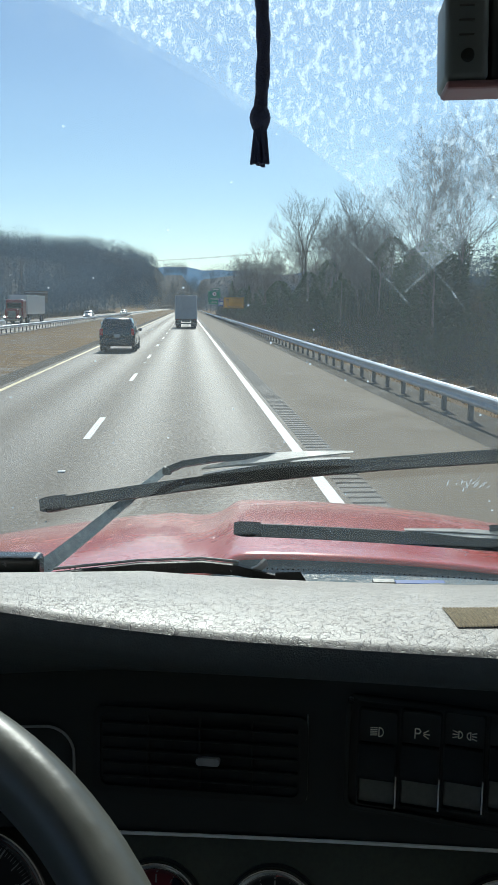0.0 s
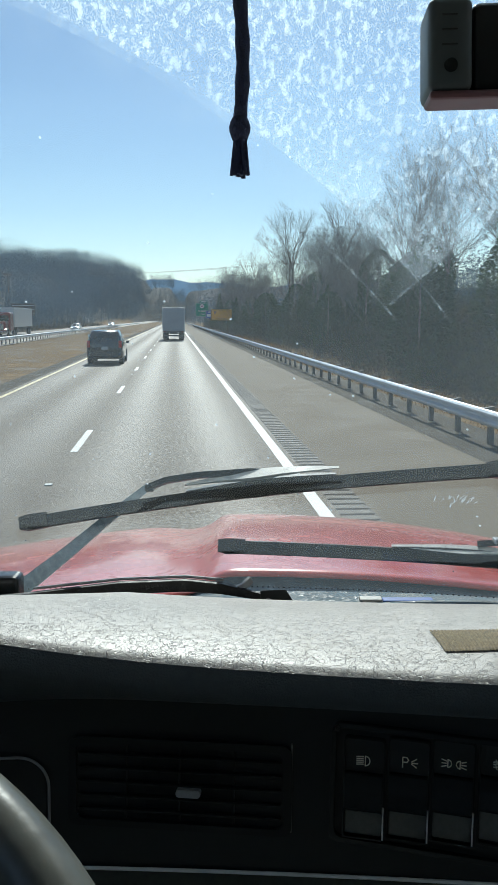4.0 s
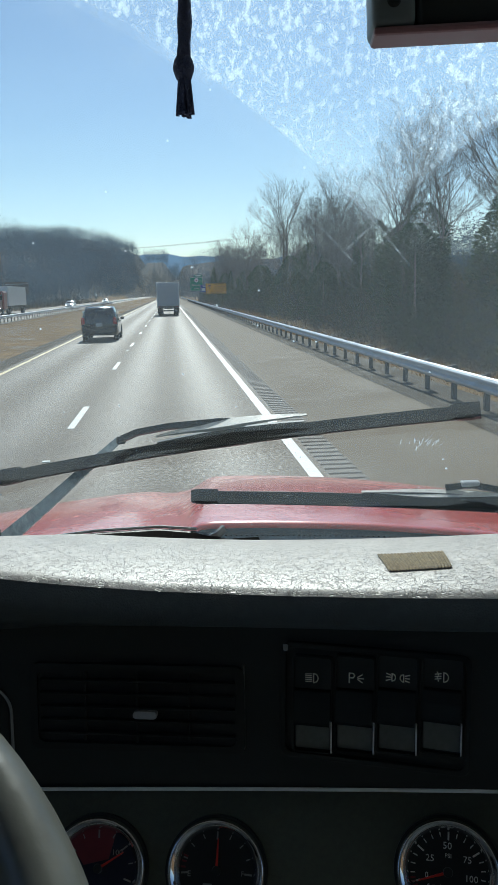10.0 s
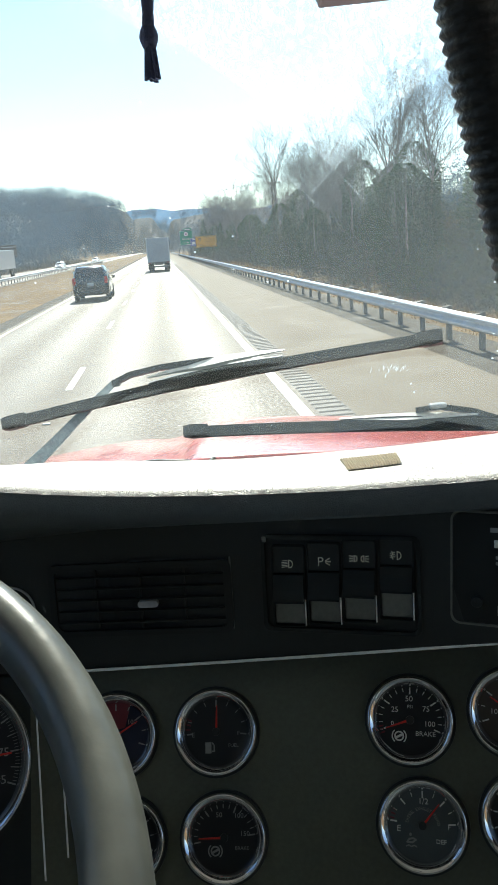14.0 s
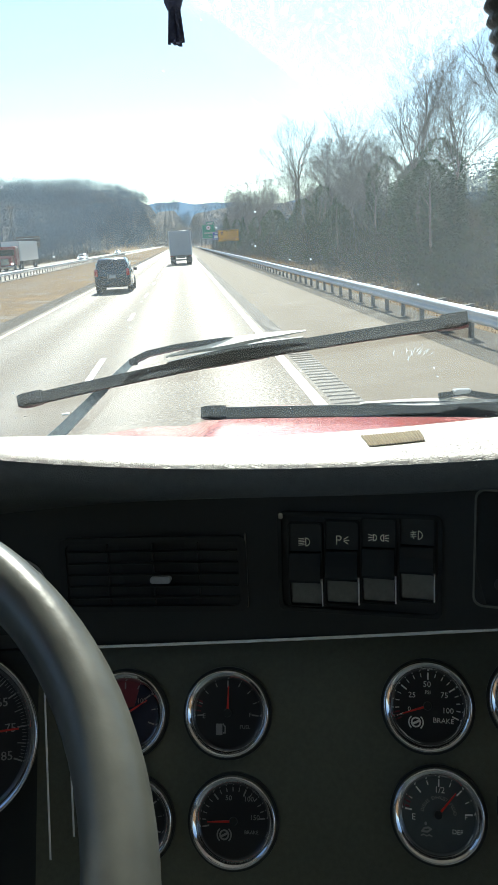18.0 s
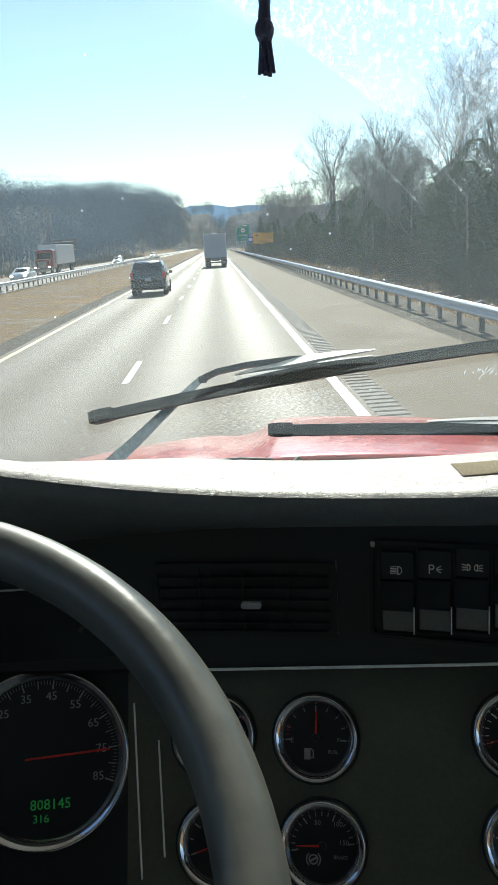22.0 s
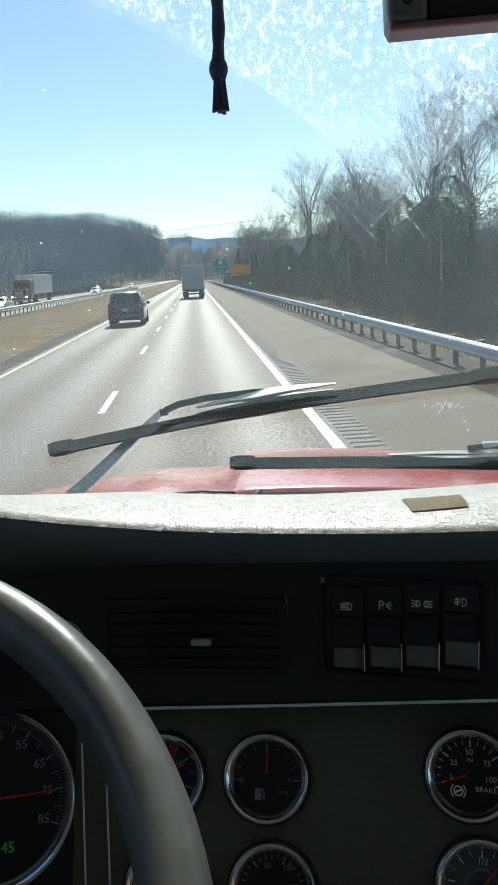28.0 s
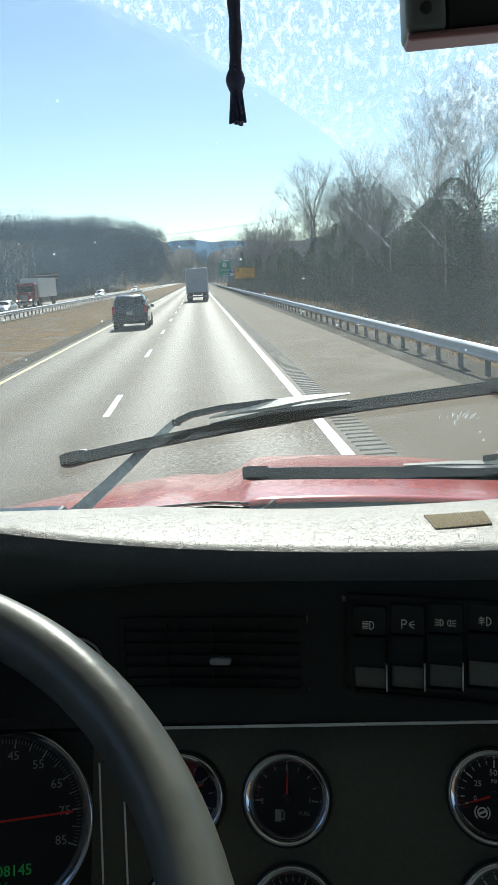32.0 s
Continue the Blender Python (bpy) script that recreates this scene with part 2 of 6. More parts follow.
SWITCH = material("grey-brown switch plastic", (0.165, 0.17, 0.15), 0.5, grain=0.12, scale=300, bump=0.1, bump_scale=900)
KNOB = material("pale vent tab", (0.36, 0.37, 0.38), 0.3, grain=0.1, scale=300)
CONNECTOR = material("sun-bleached connector", (0.46, 0.45, 0.43), 0.5, grain=0.2, scale=200, stain=0.2, stain_scale=40)
LEATHER = material("worn grey-black steering wheel leather", (0.13, 0.135, 0.118), 0.38, grain=0.1, scale=70, stain=0.2, stain_scale=14, bump=0.025, bump_scale=120)
VELCRO = material("tan hook tape", (0.33, 0.27, 0.18), 0.9, grain=0.4, scale=500)
CORD = material("dark blue braided cord", (0.045, 0.055, 0.12), 0.75, grain=0.3, scale=400, bump=0.4, bump_scale=500)
# saturated red made paler to carry the glare on the hood
REDPAINT = material("red truck paint paled with sun glare", (0.66, 0.13, 0.105), 0.26, grain=0.06, scale=30, stain=0.12, stain_scale=3, coat=0.6)
COWL = material("dusty grey-blue cowl", (0.1, 0.14, 0.165), 0.75, grain=0.55, scale=260, stain=0.4, stain_scale=45, bump=0.2, bump_scale=200)
TRIMDARK = material("grey trim of the unseen cab, limits bounced light", (0.3, 0.315, 0.305), 0.8, grain=0.15, scale=60, stain=0.1, bump=0.2, bump_scale=300)
# red of the printed low marks and of one painted reflection
DULLRED = material("dull red gauge print and painted reflection", (0.17, 0.016, 0.026), 0.4, grain=0.1, scale=200)
LINER = material("pale grey lining of the unseen cab, bounces light", (0.68, 0.68, 0.64), 0.9, grain=0.15, scale=60, stain=0.1, bump=0.2, bump_scale=300)
CAMGREY = material("grey device face", (0.09, 0.11, 0.115), 0.5, grain=0.05, scale=100)
CAMRED = material("pinkish device base", (0.17, 0.08, 0.09), 0.5, grain=0.1, scale=100)
GREENLED = glow("green display digits", (0.02, 0.3, 0.06), 0.09)
# sky reflection put into a dial's colour
BLUEREFLECT = material("gauge dial with blue reflection painted in", (0.02, 0.024, 0.045), 0.15)
GLASS = glass_material("windshield glass")
LENS = glass_material("gauge lens")
FAN_A, FAN_B = (-0.444, -0.167, 0.809), (0.73, -0.193, 0.8)
# strength of the haze laid over the wiped glass
HAZE_VEIL = 0.05
DUST = film_material("dried road dust, with a painted haze veil in the wiped fans", 0.17, 0.74, 1050.0, 170.0, 0.7, 85.0, (FAN_A, FAN_B))
SCRATCH = film_material("scratched glass", 0.35, 0.4, 400.0, 0.0)
STREAK = film_material("smeared wiper edge", 0.06, 0.22, 110.0, 0.0)

# vinyl of the dash top: dark and creased, with sun glare painted into its grey
PAD = material("cracked dark vinyl with painted sun glare", (0.43, 0.4, 0.37), 0.42, grain=0.12, scale=220, stain=0.12, stain_scale=9, spec=0.6)
n, l, b = nodes_of(PAD)
co = n.new("ShaderNodeTexCoord")
v1, v2 = n.new("ShaderNodeTexVoronoi"), n.new("ShaderNodeTexNoise")
wob = n.new("ShaderNodeTexNoise")
wob.inputs["Scale"].default_value = 90
mixv = n.new("ShaderNodeMix")
mixv.data_type = "VECTOR"
mixv.inputs["Factor"].default_value = 0.045
l.new(co.outputs["Object"], wob.inputs["Vector"])
l.new(co.outputs["Object"], mixv.inputs[4])
l.new(wob.outputs["Color"], mixv.inputs[5])
v1.feature = "DISTANCE_TO_EDGE"
v1.inputs["Scale"].default_value = 80
l.new(mixv.outputs[1], v1.inputs["Vector"])
v2.inputs["Scale"].default_value = 260
v2.inputs["Detail"].default_value = 5
l.new(co.outputs["Object"], v2.inputs["Vector"])
crack = n.new("ShaderNodeMapRange")
crack.inputs["From Max"].default_value = 0.04
l.new(v1.outputs["Distance"], crack.inputs["Value"])
v3 = n.new("ShaderNodeTexVoronoi")
v3.feature = "DISTANCE_TO_EDGE"
v3.inputs["Scale"].default_value = 300
l.new(mixv.outputs[1], v3.inputs["Vector"])
fine = n.new("ShaderNodeMapRange")
fine.inputs["From Max"].default_value = 0.1
fine.inputs["To Min"].default_value, fine.inputs["To Max"].default_value = 0.72, 1.0
l.new(v3.outputs["Distance"], fine.inputs["Value"])
gap = n.new("ShaderNodeMath")
gap.operation = "MULTIPLY"
l.new(crack.outputs[0], gap.inputs[0])
l.new(fine.outputs[0], gap.inputs[1])
bp = n.new("ShaderNodeBump")
bp.inputs["Strength"].default_value = 0.4
bp.inputs["Distance"].default_value = 0.0012
l.new(gap.outputs[0], bp.inputs["Height"])
l.new(bp.outputs[0], b.inputs["Normal"])
# the creases are darker than the vinyl between them
crease_tone = n.new("ShaderNodeMapRange")
crease_tone.inputs["To Min"].default_value, crease_tone.inputs["To Max"].default_value = 0.62, 1.0
l.new(crack.outputs[0], crease_tone.inputs["Value"])
dm = n.new("ShaderNodeVectorMath")
dm.operation = "SCALE"
l.new(b.inputs["Base Color"].links[0].from_socket, dm.inputs[0])
l.new(crease_tone.outputs[0], dm.inputs["Scale"])
l.new(dm.outputs[0], b.inputs["Base Color"])

ASPHALT = material("worn grey asphalt", (0.133, 0.102, 0.071), 0.6, grain=0.55, scale=22, stain=0.1, stain_scale=1.1, bump=1.0, bump_scale=34, spec=0.29)
SHOULDER = material("brown-grey shoulder asphalt", (0.168, 0.13, 0.086), 0.85, spec=0.3, grain=0.2, scale=45, stain=0.08, stain_scale=0.7, bump=0.3, bump_scale=80)
DARKEDGE = material("dark roadside edge", (0.088, 0.074, 0.057), 0.95, spec=0.1, grain=0.4, scale=9, stain=0.3, stain_scale=0.8, bump=0.6, bump_scale=25)
RUMBLE = material("grooved asphalt", (0.13, 0.11, 0.088), 0.75, grain=0.2, scale=20, bump=0.4, bump_scale=60)
WHITELINE = material("white road paint", (0.72, 0.71, 0.67), 0.6, grain=0.12, scale=14, stain=0.12, stain_scale=1.2)
YELLOWLINE = material("pale yellow road paint", (0.7, 0.56, 0.3), 0.6, grain=0.12, scale=14, stain=0.12, stain_scale=1.2)
DRYGRASS = material("dry brown grass", (0.185, 0.122, 0.062), 0.95, spec=0.08, grain=0.4, scale=1.3, stain=0.4, stain_scale=0.22, bump=0.8, bump_scale=6)
BLADES = material("winter grass blades", (0.2, 0.122, 0.055), 0.9, spec=0.1, each=0.2)
STEEL = material("galvanised steel rail", (0.6, 0.63, 0.66), 0.42, 0.35, grain=0.12, scale=12, stain=0.15, stain_scale=2)
POST = material("weathered steel post", (0.16, 0.15, 0.14), 0.7, 0.3, grain=0.2, scale=20, stain=0.2)
BARK = material("grey-brown bark", (0.23, 0.215, 0.2), 0.9, grain=0.3, scale=6, stain=0.2, stain_scale=0.8, bump=0.4, bump_scale=30)
# distance haze is mixed into the bark colour as blue-grey
HAZEBARK = material("winter woods tinted with blue haze", (0.105, 0.16, 0.212), 0.95, spec=0.1, grain=0.38, scale=0.16, stain=0.3, stain_scale=0.03)
BRUSH = material("dry brush stems", (0.105, 0.106, 0.098), 0.95, spec=0.1, grain=0.35, scale=1.5, stain=0.4, stain_scale=0.14)
BRUSHGREEN = material("olive underbrush leaves", (0.07, 0.104, 0.068), 0.85, spec=0.15, grain=0.4, scale=1.5, stain=0.45, stain_scale=0.12)
NEEDLES = material("dark cedar needles", (0.068, 0.112, 0.076), 0.85, grain=0.4, scale=3, stain=0.25, stain_scale=0.5)
# forest colour replaced by the blue of distance haze
MOUNTAIN = material("far ridges painted haze-blue", (0.055, 0.19, 0.34), 1.0, grain=0.1, scale=0.01, stain=0.1, stain_scale=0.003)
SIGNGREEN = material("green sign sheeting", (0.0, 0.3, 0.17), 0.45, grain=0.04, scale=3)
SIGNORANGE = material("orange sign sheeting", (0.95, 0.42, 0.02), 0.45, grain=0.04, scale=3)
SIGNBLUE = material("blue sign sheeting", (0.01, 0.08, 0.36), 0.45, grain=0.04, scale=3)
SIGNWHITE = material("white sign sheeting", (0.75, 0.75, 0.73), 0.45, grain=0.03, scale=3)
SIGNBLACK = material("black sign print", (0.02, 0.02, 0.02), 0.5, grain=0.03, scale=3)
WOODPOST = material("grey timber post", (0.16, 0.12, 0.085), 0.9, grain=0.2, scale=8, stain=0.2)
BOXWHITE = material("grey-white truck box", (0.36, 0.39, 0.43), 0.5, grain=0.06, scale=4, stain=0.1, stain_scale=0.7)
CARBLACK = material("dark blue-grey car paint", (0.018, 0.024, 0.032), 0.25, grain=0.05, scale=10, coat=0.7)
CARWHITE = material("white car paint", (0.7, 0.7, 0.7), 0.3, grain=0.04, scale=10, coat=0.5)
CARRED = material("dark red cab paint", (0.25, 0.02, 0.02), 0.3, grain=0.05, scale=10, coat=0.5)
CARGLASS = material("tinted car glass", (0.015, 0.02, 0.022), 0.08, grain=0.05, scale=20)
TYRE = material("tyre rubber", (0.02, 0.02, 0.02), 0.85, grain=0.15, scale=30)
RIM = material("alloy rim", (0.45, 0.45, 0.46), 0.35, 0.9, grain=0.08, scale=30)
TAIL = material("red tail lamp", (0.4, 0.02, 0.02), 0.25, grain=0.05, scale=30)
PLATE = material("pale plate", (0.5, 0.5, 0.5), 0.5, grain=0.05, scale=30)
HEAD = glow("lit headlamp", (1.0, 0.96, 0.88), 6.0)



def see_through(m, share):
    """Thin leaves and blades let part of the light through."""
    n, l, b = nodes_of(m)
    tl, mx = n.new("ShaderNodeBsdfTranslucent"), n.new("ShaderNodeMixShader")
    src = b.inputs["Base Color"].links
    if src:
        l.new(src[0].from_socket, tl.inputs[0])
    mx.inputs[0].default_value = share
    l.new(b.outputs[0], mx.inputs[1])
    l.new(tl.outputs[0], mx.inputs[2])
    l.new(mx.outputs[0], n["Material Output"].inputs[0])


for leafy, share in ((BRUSHGREEN, 0.28), (BLADES, 0.45), (BRUSH, 0.2), (NEEDLES, 0.3), (HAZEBARK, 0.2)):
    see_through(leafy, share)

# the thicket is green in some stands and brown in others
for m, tone in ((BRUSHGREEN, (1.5, 0.92, 0.95)), (BRUSH, (0.72, 0.95, 1.15)), (NEEDLES, (1.25, 1.0, 0.85))):
    n, l, b = nodes_of(m)
    co, nz, mr, tint, mixt = n.new("ShaderNodeTexCoord"), n.new("ShaderNodeTexNoise"), n.new("ShaderNodeMapRange"), n.new("ShaderNodeVectorMath"), n.new("ShaderNodeMix")
    nz.inputs["Scale"].default_value = 0.13
    mr.inputs["From Min"].default_value, mr.inputs["From Max"].default_value = 0.42, 0.58
    tint.operation = "MULTIPLY"
    tint.inputs[1].default_value = tone
    mixt.data_type = "RGBA"
    src = b.inputs["Base Color"].links[0].from_socket
    l.new(co.outputs["Object"], nz.inputs["Vector"])
    l.new(nz.outputs["Fac"], mr.inputs["Value"])
    l.new(mr.outputs[0], mixt.inputs["Factor"])
    l.new(src, tint.inputs[0])
    l.new(src, mixt.inputs[6])
    l.new(tint.outputs[0], mixt.inputs[7])
    l.new(mixt.outputs[2], b.inputs["Base Color"])

# the ground turns to leaf litter under the woods
n, l, b = nodes_of(DRYGRASS)
co, sep, rg, mxl = n.new("ShaderNodeTexCoord"), n.new("ShaderNodeSeparateXYZ"), n.new("ShaderNodeMapRange"), n.new("ShaderNodeMix")
mxl.data_type = "RGBA"
rg.inputs["From Min"].default_value, rg.inputs["From Max"].default_value = -30.5, -34
l.new(co.outputs["Object"], sep.inputs[0])
l.new(sep.outputs[0], rg.inputs["Value"])
rgy, either = n.new("ShaderNodeMapRange"), n.new("ShaderNodeMath")
rgy.inputs["From Min"].default_value, rgy.inputs["From Max"].default_value = 560, 640
either.operation = "MAXIMUM"
l.new(sep.outputs[1], rgy.inputs["Value"])
l.new(rg.outputs[0], either.inputs[0])
l.new(rgy.outputs[0], either.inputs[1])
l.new(either.outputs[0], mxl.inputs["Factor"])
l.new(b.inputs["Base Color"].links[0].from_socket, mxl.inputs[6])
mxl.inputs[7].default_value = (0.055, 0.056, 0.055, 1)
l.new(mxl.outputs[2], b.inputs["Base Color"])

# tyres have polished two bands in each lane
n, l, b = nodes_of(ASPHALT)
co, sep, wv, mr = n.new("ShaderNodeTexCoord"), n.new("ShaderNodeSeparateXYZ"), n.new("ShaderNodeMath"), n.new("ShaderNodeMapRange")
l.new(co.outputs["Object"], sep.inputs[0])
sc_ = n.new("ShaderNodeMath")
sc_.operation = "MULTIPLY_ADD"
sc_.inputs[1].default_value = 2 * math.pi / 1.83
sc_.inputs[2].default_value = -2.9
l.new(sep.outputs[0], sc_.inputs[0])
wv.operation = "COSINE"
l.new(sc_.outputs[0], wv.inputs[0])
mr.inputs["From Min"].default_value, mr.inputs["From Max"].default_value = -1, 1
mr.inputs["To Min"].default_value, mr.inputs["To Max"].default_value = 0.72, 0.57
l.new(wv.outputs[0], mr.inputs["Value"])
rough_ = n.new("ShaderNodeMath")
rough_.operation = "MULTIPLY"
speck, sm = n.new("ShaderNodeTexNoise"), n.new("ShaderNodeMapRange")
speck.inputs["Scale"].default_value = 16
sm.inputs["From Min"].default_value, sm.inputs["From Max"].default_value = 0.3, 0.7
sm.inputs["To Min"].default_value, sm.inputs["To Max"].default_value = 0.78, 1.22
l.new(co.outputs["Object"], speck.inputs["Vector"])
l.new(speck.outputs["Fac"], sm.inputs["Value"])
l.new(mr.outputs[0], rough_.inputs[0])
l.new(sm.outputs[0], rough_.inputs[1])
l.new(rough_.outputs[0], b.inputs["Roughness"])

# ---- mesh helpers ----


def thing(name, label, category, m=None, group="", kind=""):
    ob = new(name)
    ob.empty_display_size = 0.05
    if m is not None:
        ob.matrix_world = m
    return tagged(ob, label, category, group, kind)


def link(name, me, mat, parent=None, label="", smooth=False):
    if mat:
        me.materials.append(mat)
    if smooth:
        me.polygons.foreach_set("use_smooth", [True] * len(me.polygons))
    ob = new(name, me)
    if parent is not None:
        ob.parent = parent
    if label:
        ob["label"] = label
    return ob


def part(name, bm, mat, parent=None, label="", smooth=False):
    """One bmesh as one mesh object, under a thing or a part."""
    bmesh.ops.recalc_face_normals(bm, faces=bm.faces)
    me = bpy.data.meshes.new(name)
    bm.to_mesh(me)
    bm.free()
    return link(name, me, mat, parent, label, smooth)


def raw(name, verts, faces, mat, parent=None, label="", smooth=False):
    me = bpy.data.meshes.new(name)
    me.from_pydata([tuple(v) for v in verts], [], faces)
    me.update()
    return link(name, me, mat, parent, label, smooth)


def box(bm, c, s, m=None, bevel=0.0, seg=2):
    """A box with centre c and size s, with its edges rounded."""
    t = Matrix.Translation(c) @ Matrix.Diagonal((*s, 1))
    got = bmesh.ops.create_cube(bm, size=1, matrix=t)["verts"]
    if bevel:
        es = list({e for v in got for e in v.link_edges})
        got = bmesh.ops.bevel(bm, geom=es, offset=bevel, segments=seg, profile=0.5, affect="EDGES")["verts"] + [v for v in got if v.is_valid]
        got = list({v for v in got if v.is_valid})
    if m is not None:
        bmesh.ops.transform(bm, matrix=m, verts=got)
    return bm


def boxed(c, s, bevel=0.0, seg=2, m=None):
    return box(bmesh.new(), c, s, m, bevel, seg)


def lathe(bm, profile, steps=40, m=None):
    """A body of rotation round local z, from (radius, z) pairs."""
    rows = []
    for r, z in profile:
        rows.append([bm.verts.new((r * math.cos(2 * math.pi * i / steps), r * math.sin(2 * math.pi * i / steps), z)) for i in range(steps)])
    for a, c in zip(rows, rows[1:]):
        for i in range(steps):
            bm.faces.new((a[i], a[(i + 1) % steps], c[(i + 1) % steps], c[i]))
    if m is not None:
        bmesh.ops.transform(bm, matrix=m, verts=bm.verts)
    return bm


def disc(bm, r, z, steps=40):
    bm.faces.new([bm.verts.new((r * math.cos(2 * math.pi * i / steps), r * math.sin(2 * math.pi * i / steps), z)) for i in range(steps)])
    return bm


def sweep(path, ring, closed=False, caps=True, up=(0, 0, 1), scales=None):
    """ring, a list of (side, up) pairs, carried along the path's points."""
    bm = bmesh.new()
    pts = [Vector(p) for p in path]
    rows, cnt = [], len(pts)
    for i, p in enumerate(pts):
        a = pts[(i - 1) % cnt] if (closed or i) else p
        c = pts[(i + 1) % cnt] if (closed or i < cnt - 1) else p
        d = (c - a).normalized()
        s = d.cross(Vector(up))
        s = s.normalized() if s.length > 1e-5 else Vector((1, 0, 0))
        u = s.cross(d)
        k = scales[i] if scales else 1.0
        rows.append([bm.verts.new(p + s * (x * k) + u * (y * k)) for x, y in ring])
    pairs = list(zip(rows, rows[1:])) + ([(rows[-1], rows[0])] if closed else [])
    cl = len(ring)
    for a, c in pairs:
        for i in range(cl):
            bm.faces.new((a[i], a[(i + 1) % cl], c[(i + 1) % cl], c[i]))
    if caps and not closed:
        bm.faces.new(rows[0])
        bm.faces.new(rows[-1][::-1])
    return bm


def round_ring(r, steps=10, ry=None):
    ry = ry or r
    return [(r * math.cos(2 * math.pi * i / steps), ry * math.sin(2 * math.pi * i / steps)) for i in range(steps)]


def rounded_rect(w, h, r, steps=5):
    pts = []
    for cx, cy, a0 in ((w / 2 - r, h / 2 - r, 0), (-w / 2 + r, h / 2 - r, 90), (-w / 2 + r, -h / 2 + r, 180), (w / 2 - r, -h / 2 + r, 270)):
        for i in range(steps + 1):
            a = radians(a0 + 90 * i / steps)
            pts.append((cx + r * math.cos(a), cy + r * math.sin(a)))
    return pts


def plate(pts, z0, z1, bm=None):
    """A flat outline given thickness."""
    bm = bm or bmesh.new()
    lo_ = [bm.verts.new((x, y, z0)) for x, y in pts]
    hi_ = [bm.verts.new((x, y, z1)) for x, y in pts]
    bm.faces.new(hi_)
    bm.faces.new(lo_[::-1])
    c = len(pts)
    for i in range(c):
        bm.faces.new((lo_[i], lo_[(i + 1) % c], hi_[(i + 1) % c], hi_[i]))
    return bm


def frame_ring(pts_out, pts_in, z0, z1):
    """A flat frame between two outlines with the same count."""
    bm = bmesh.new()
    rows = [[bm.verts.new((x, y, z)) for x, y in p] for p, z in ((pts_out, z0), (pts_out, z1), (pts_in, z1), (pts_in, z0))]
    c = len(pts_out)
    for a, d in zip(rows, rows[1:]):
        for i in range(c):
            bm.faces.new((a[i], a[(i + 1) % c], d[(i + 1) % c], d[i]))
    return bm


def lettering(text, size, depth=0.0002):
    """A text as a mesh, centred, in its own xy plane."""
    cu = bpy.data.curves.new("text", "FONT")
    cu.body, cu.size, cu.extrude, cu.resolution_u = text, size, depth, 2
    cu.align_x, cu.align_y = "CENTER", "CENTER"
    ob = bpy.data.objects.new("text", cu)
    scene.collection.objects.link(ob)
    me = bpy.data.meshes.new_from_object(ob.evaluated_get(bpy.context.evaluated_depsgraph_get()))
    bpy.data.objects.remove(ob)
    return me


def written(name, text, size, x, y, z, mat, parent, turn=0.0, depth=0.0002):
    ob = link(name, lettering(text, size, depth), mat, parent)
    ob.matrix_basis = pose(x, y, z, 0, 0, turn)
    return ob


def grid(name, f, us, vs, mat, parent=None, label="", smooth=True, keep=None):
    """A sheet with the points f(u, v)."""
    verts = [f(u, v) for v in vs for u in us]
    w = len(us)
    faces = [(j * w + i, j * w + i + 1, (j + 1) * w + i + 1, (j + 1) * w + i) for j in range(len(vs) - 1) for i in range(w - 1)]
    if keep:
        faces = [q for q in faces if all(keep(us[k % w], vs[k // w]) for k in q)]
        used = sorted({k for q in faces for k in q})
        at = {k: i for i, k in enumerate(used)}
        verts, faces = [verts[k] for k in used], [tuple(at[k] for k in q) for q in faces]
    return raw(name, verts, faces, mat, parent, label, smooth)


def solid(ob, thick, offset=-1.0):
    md = ob.modifiers.new("thickness", "SOLIDIFY")
    md.thickness, md.offset = thick, offset
    return ob


def span(a, c, k):
    return [a + (c - a) * i / k for i in range(k + 1)]

# ---- the cab's surfaces ----


def up_y(x, z):
    return 0.480 - 0.13 * x - 0.6 * x * x + 0.12 * (z - 2.257)


def low_y(x, z):
    return 0.460 - 0.08 * x - 0.5 * x * x + 0.55 * (z - 2.12)


def glass_y(x, z):
    return 0.885 - 0.45 * (z - 2.28) - 0.35 * (x + 0.05) ** 2


def lip(x):
    """The dash pad's edge over the driver: y and z."""
    x = max(-0.42, min(0.42, x))
    left = max(0.0, -x)
    return 0.454 - 0.025 * x - 0.831 * x * x + 0.85 * left * left, 2.317 - 0.065 * x + 0.30 * x * x + 0.16 * x * x - 0.14 * left * left


def strip_z(x):
    return 2.184 + 0.05 * x + 0.32 * x * x


def on(surface, x, z, out=0.0):
    """A frame on a dash surface: x to the right, y up along it, z towards the driver."""
    e = 1e-3
    y = surface(x, z)
    sx, sz = (surface(x + e, z) - y) / e, (surface(x, z + e) - y) / e
    nrm = Vector((sx, -1, sz)).normalized()
    u = Vector((1, sx, 0)).normalized()
    v = nrm.cross(u)
    m = Matrix((u, v, nrm)).transposed().to_4x4()
    return Matrix.Translation(Vector((x, y, z)) + nrm * out) @ m


# ---- cab shell, out of view: closes the cab and shapes its light ----
shell = thing("cab_shell", "unseen plain truck cab shell, toned to shape light round the driver", "cab", kind="structure")
part("cab_roof", boxed((0.35, -0.15, 3.05), (2.1, 1.75, 0.06), 0.01), LINER, shell)
part("cab_rear_wall", boxed((0.35, -1.02, 2.2), (2.1, 0.06, 1.66), 0.01), TRIMDARK, shell)
part("cab_floor", boxed((0.35, -0.15, 1.38), (2.1, 1.75, 0.05), 0.01), TRIMDARK, shell)
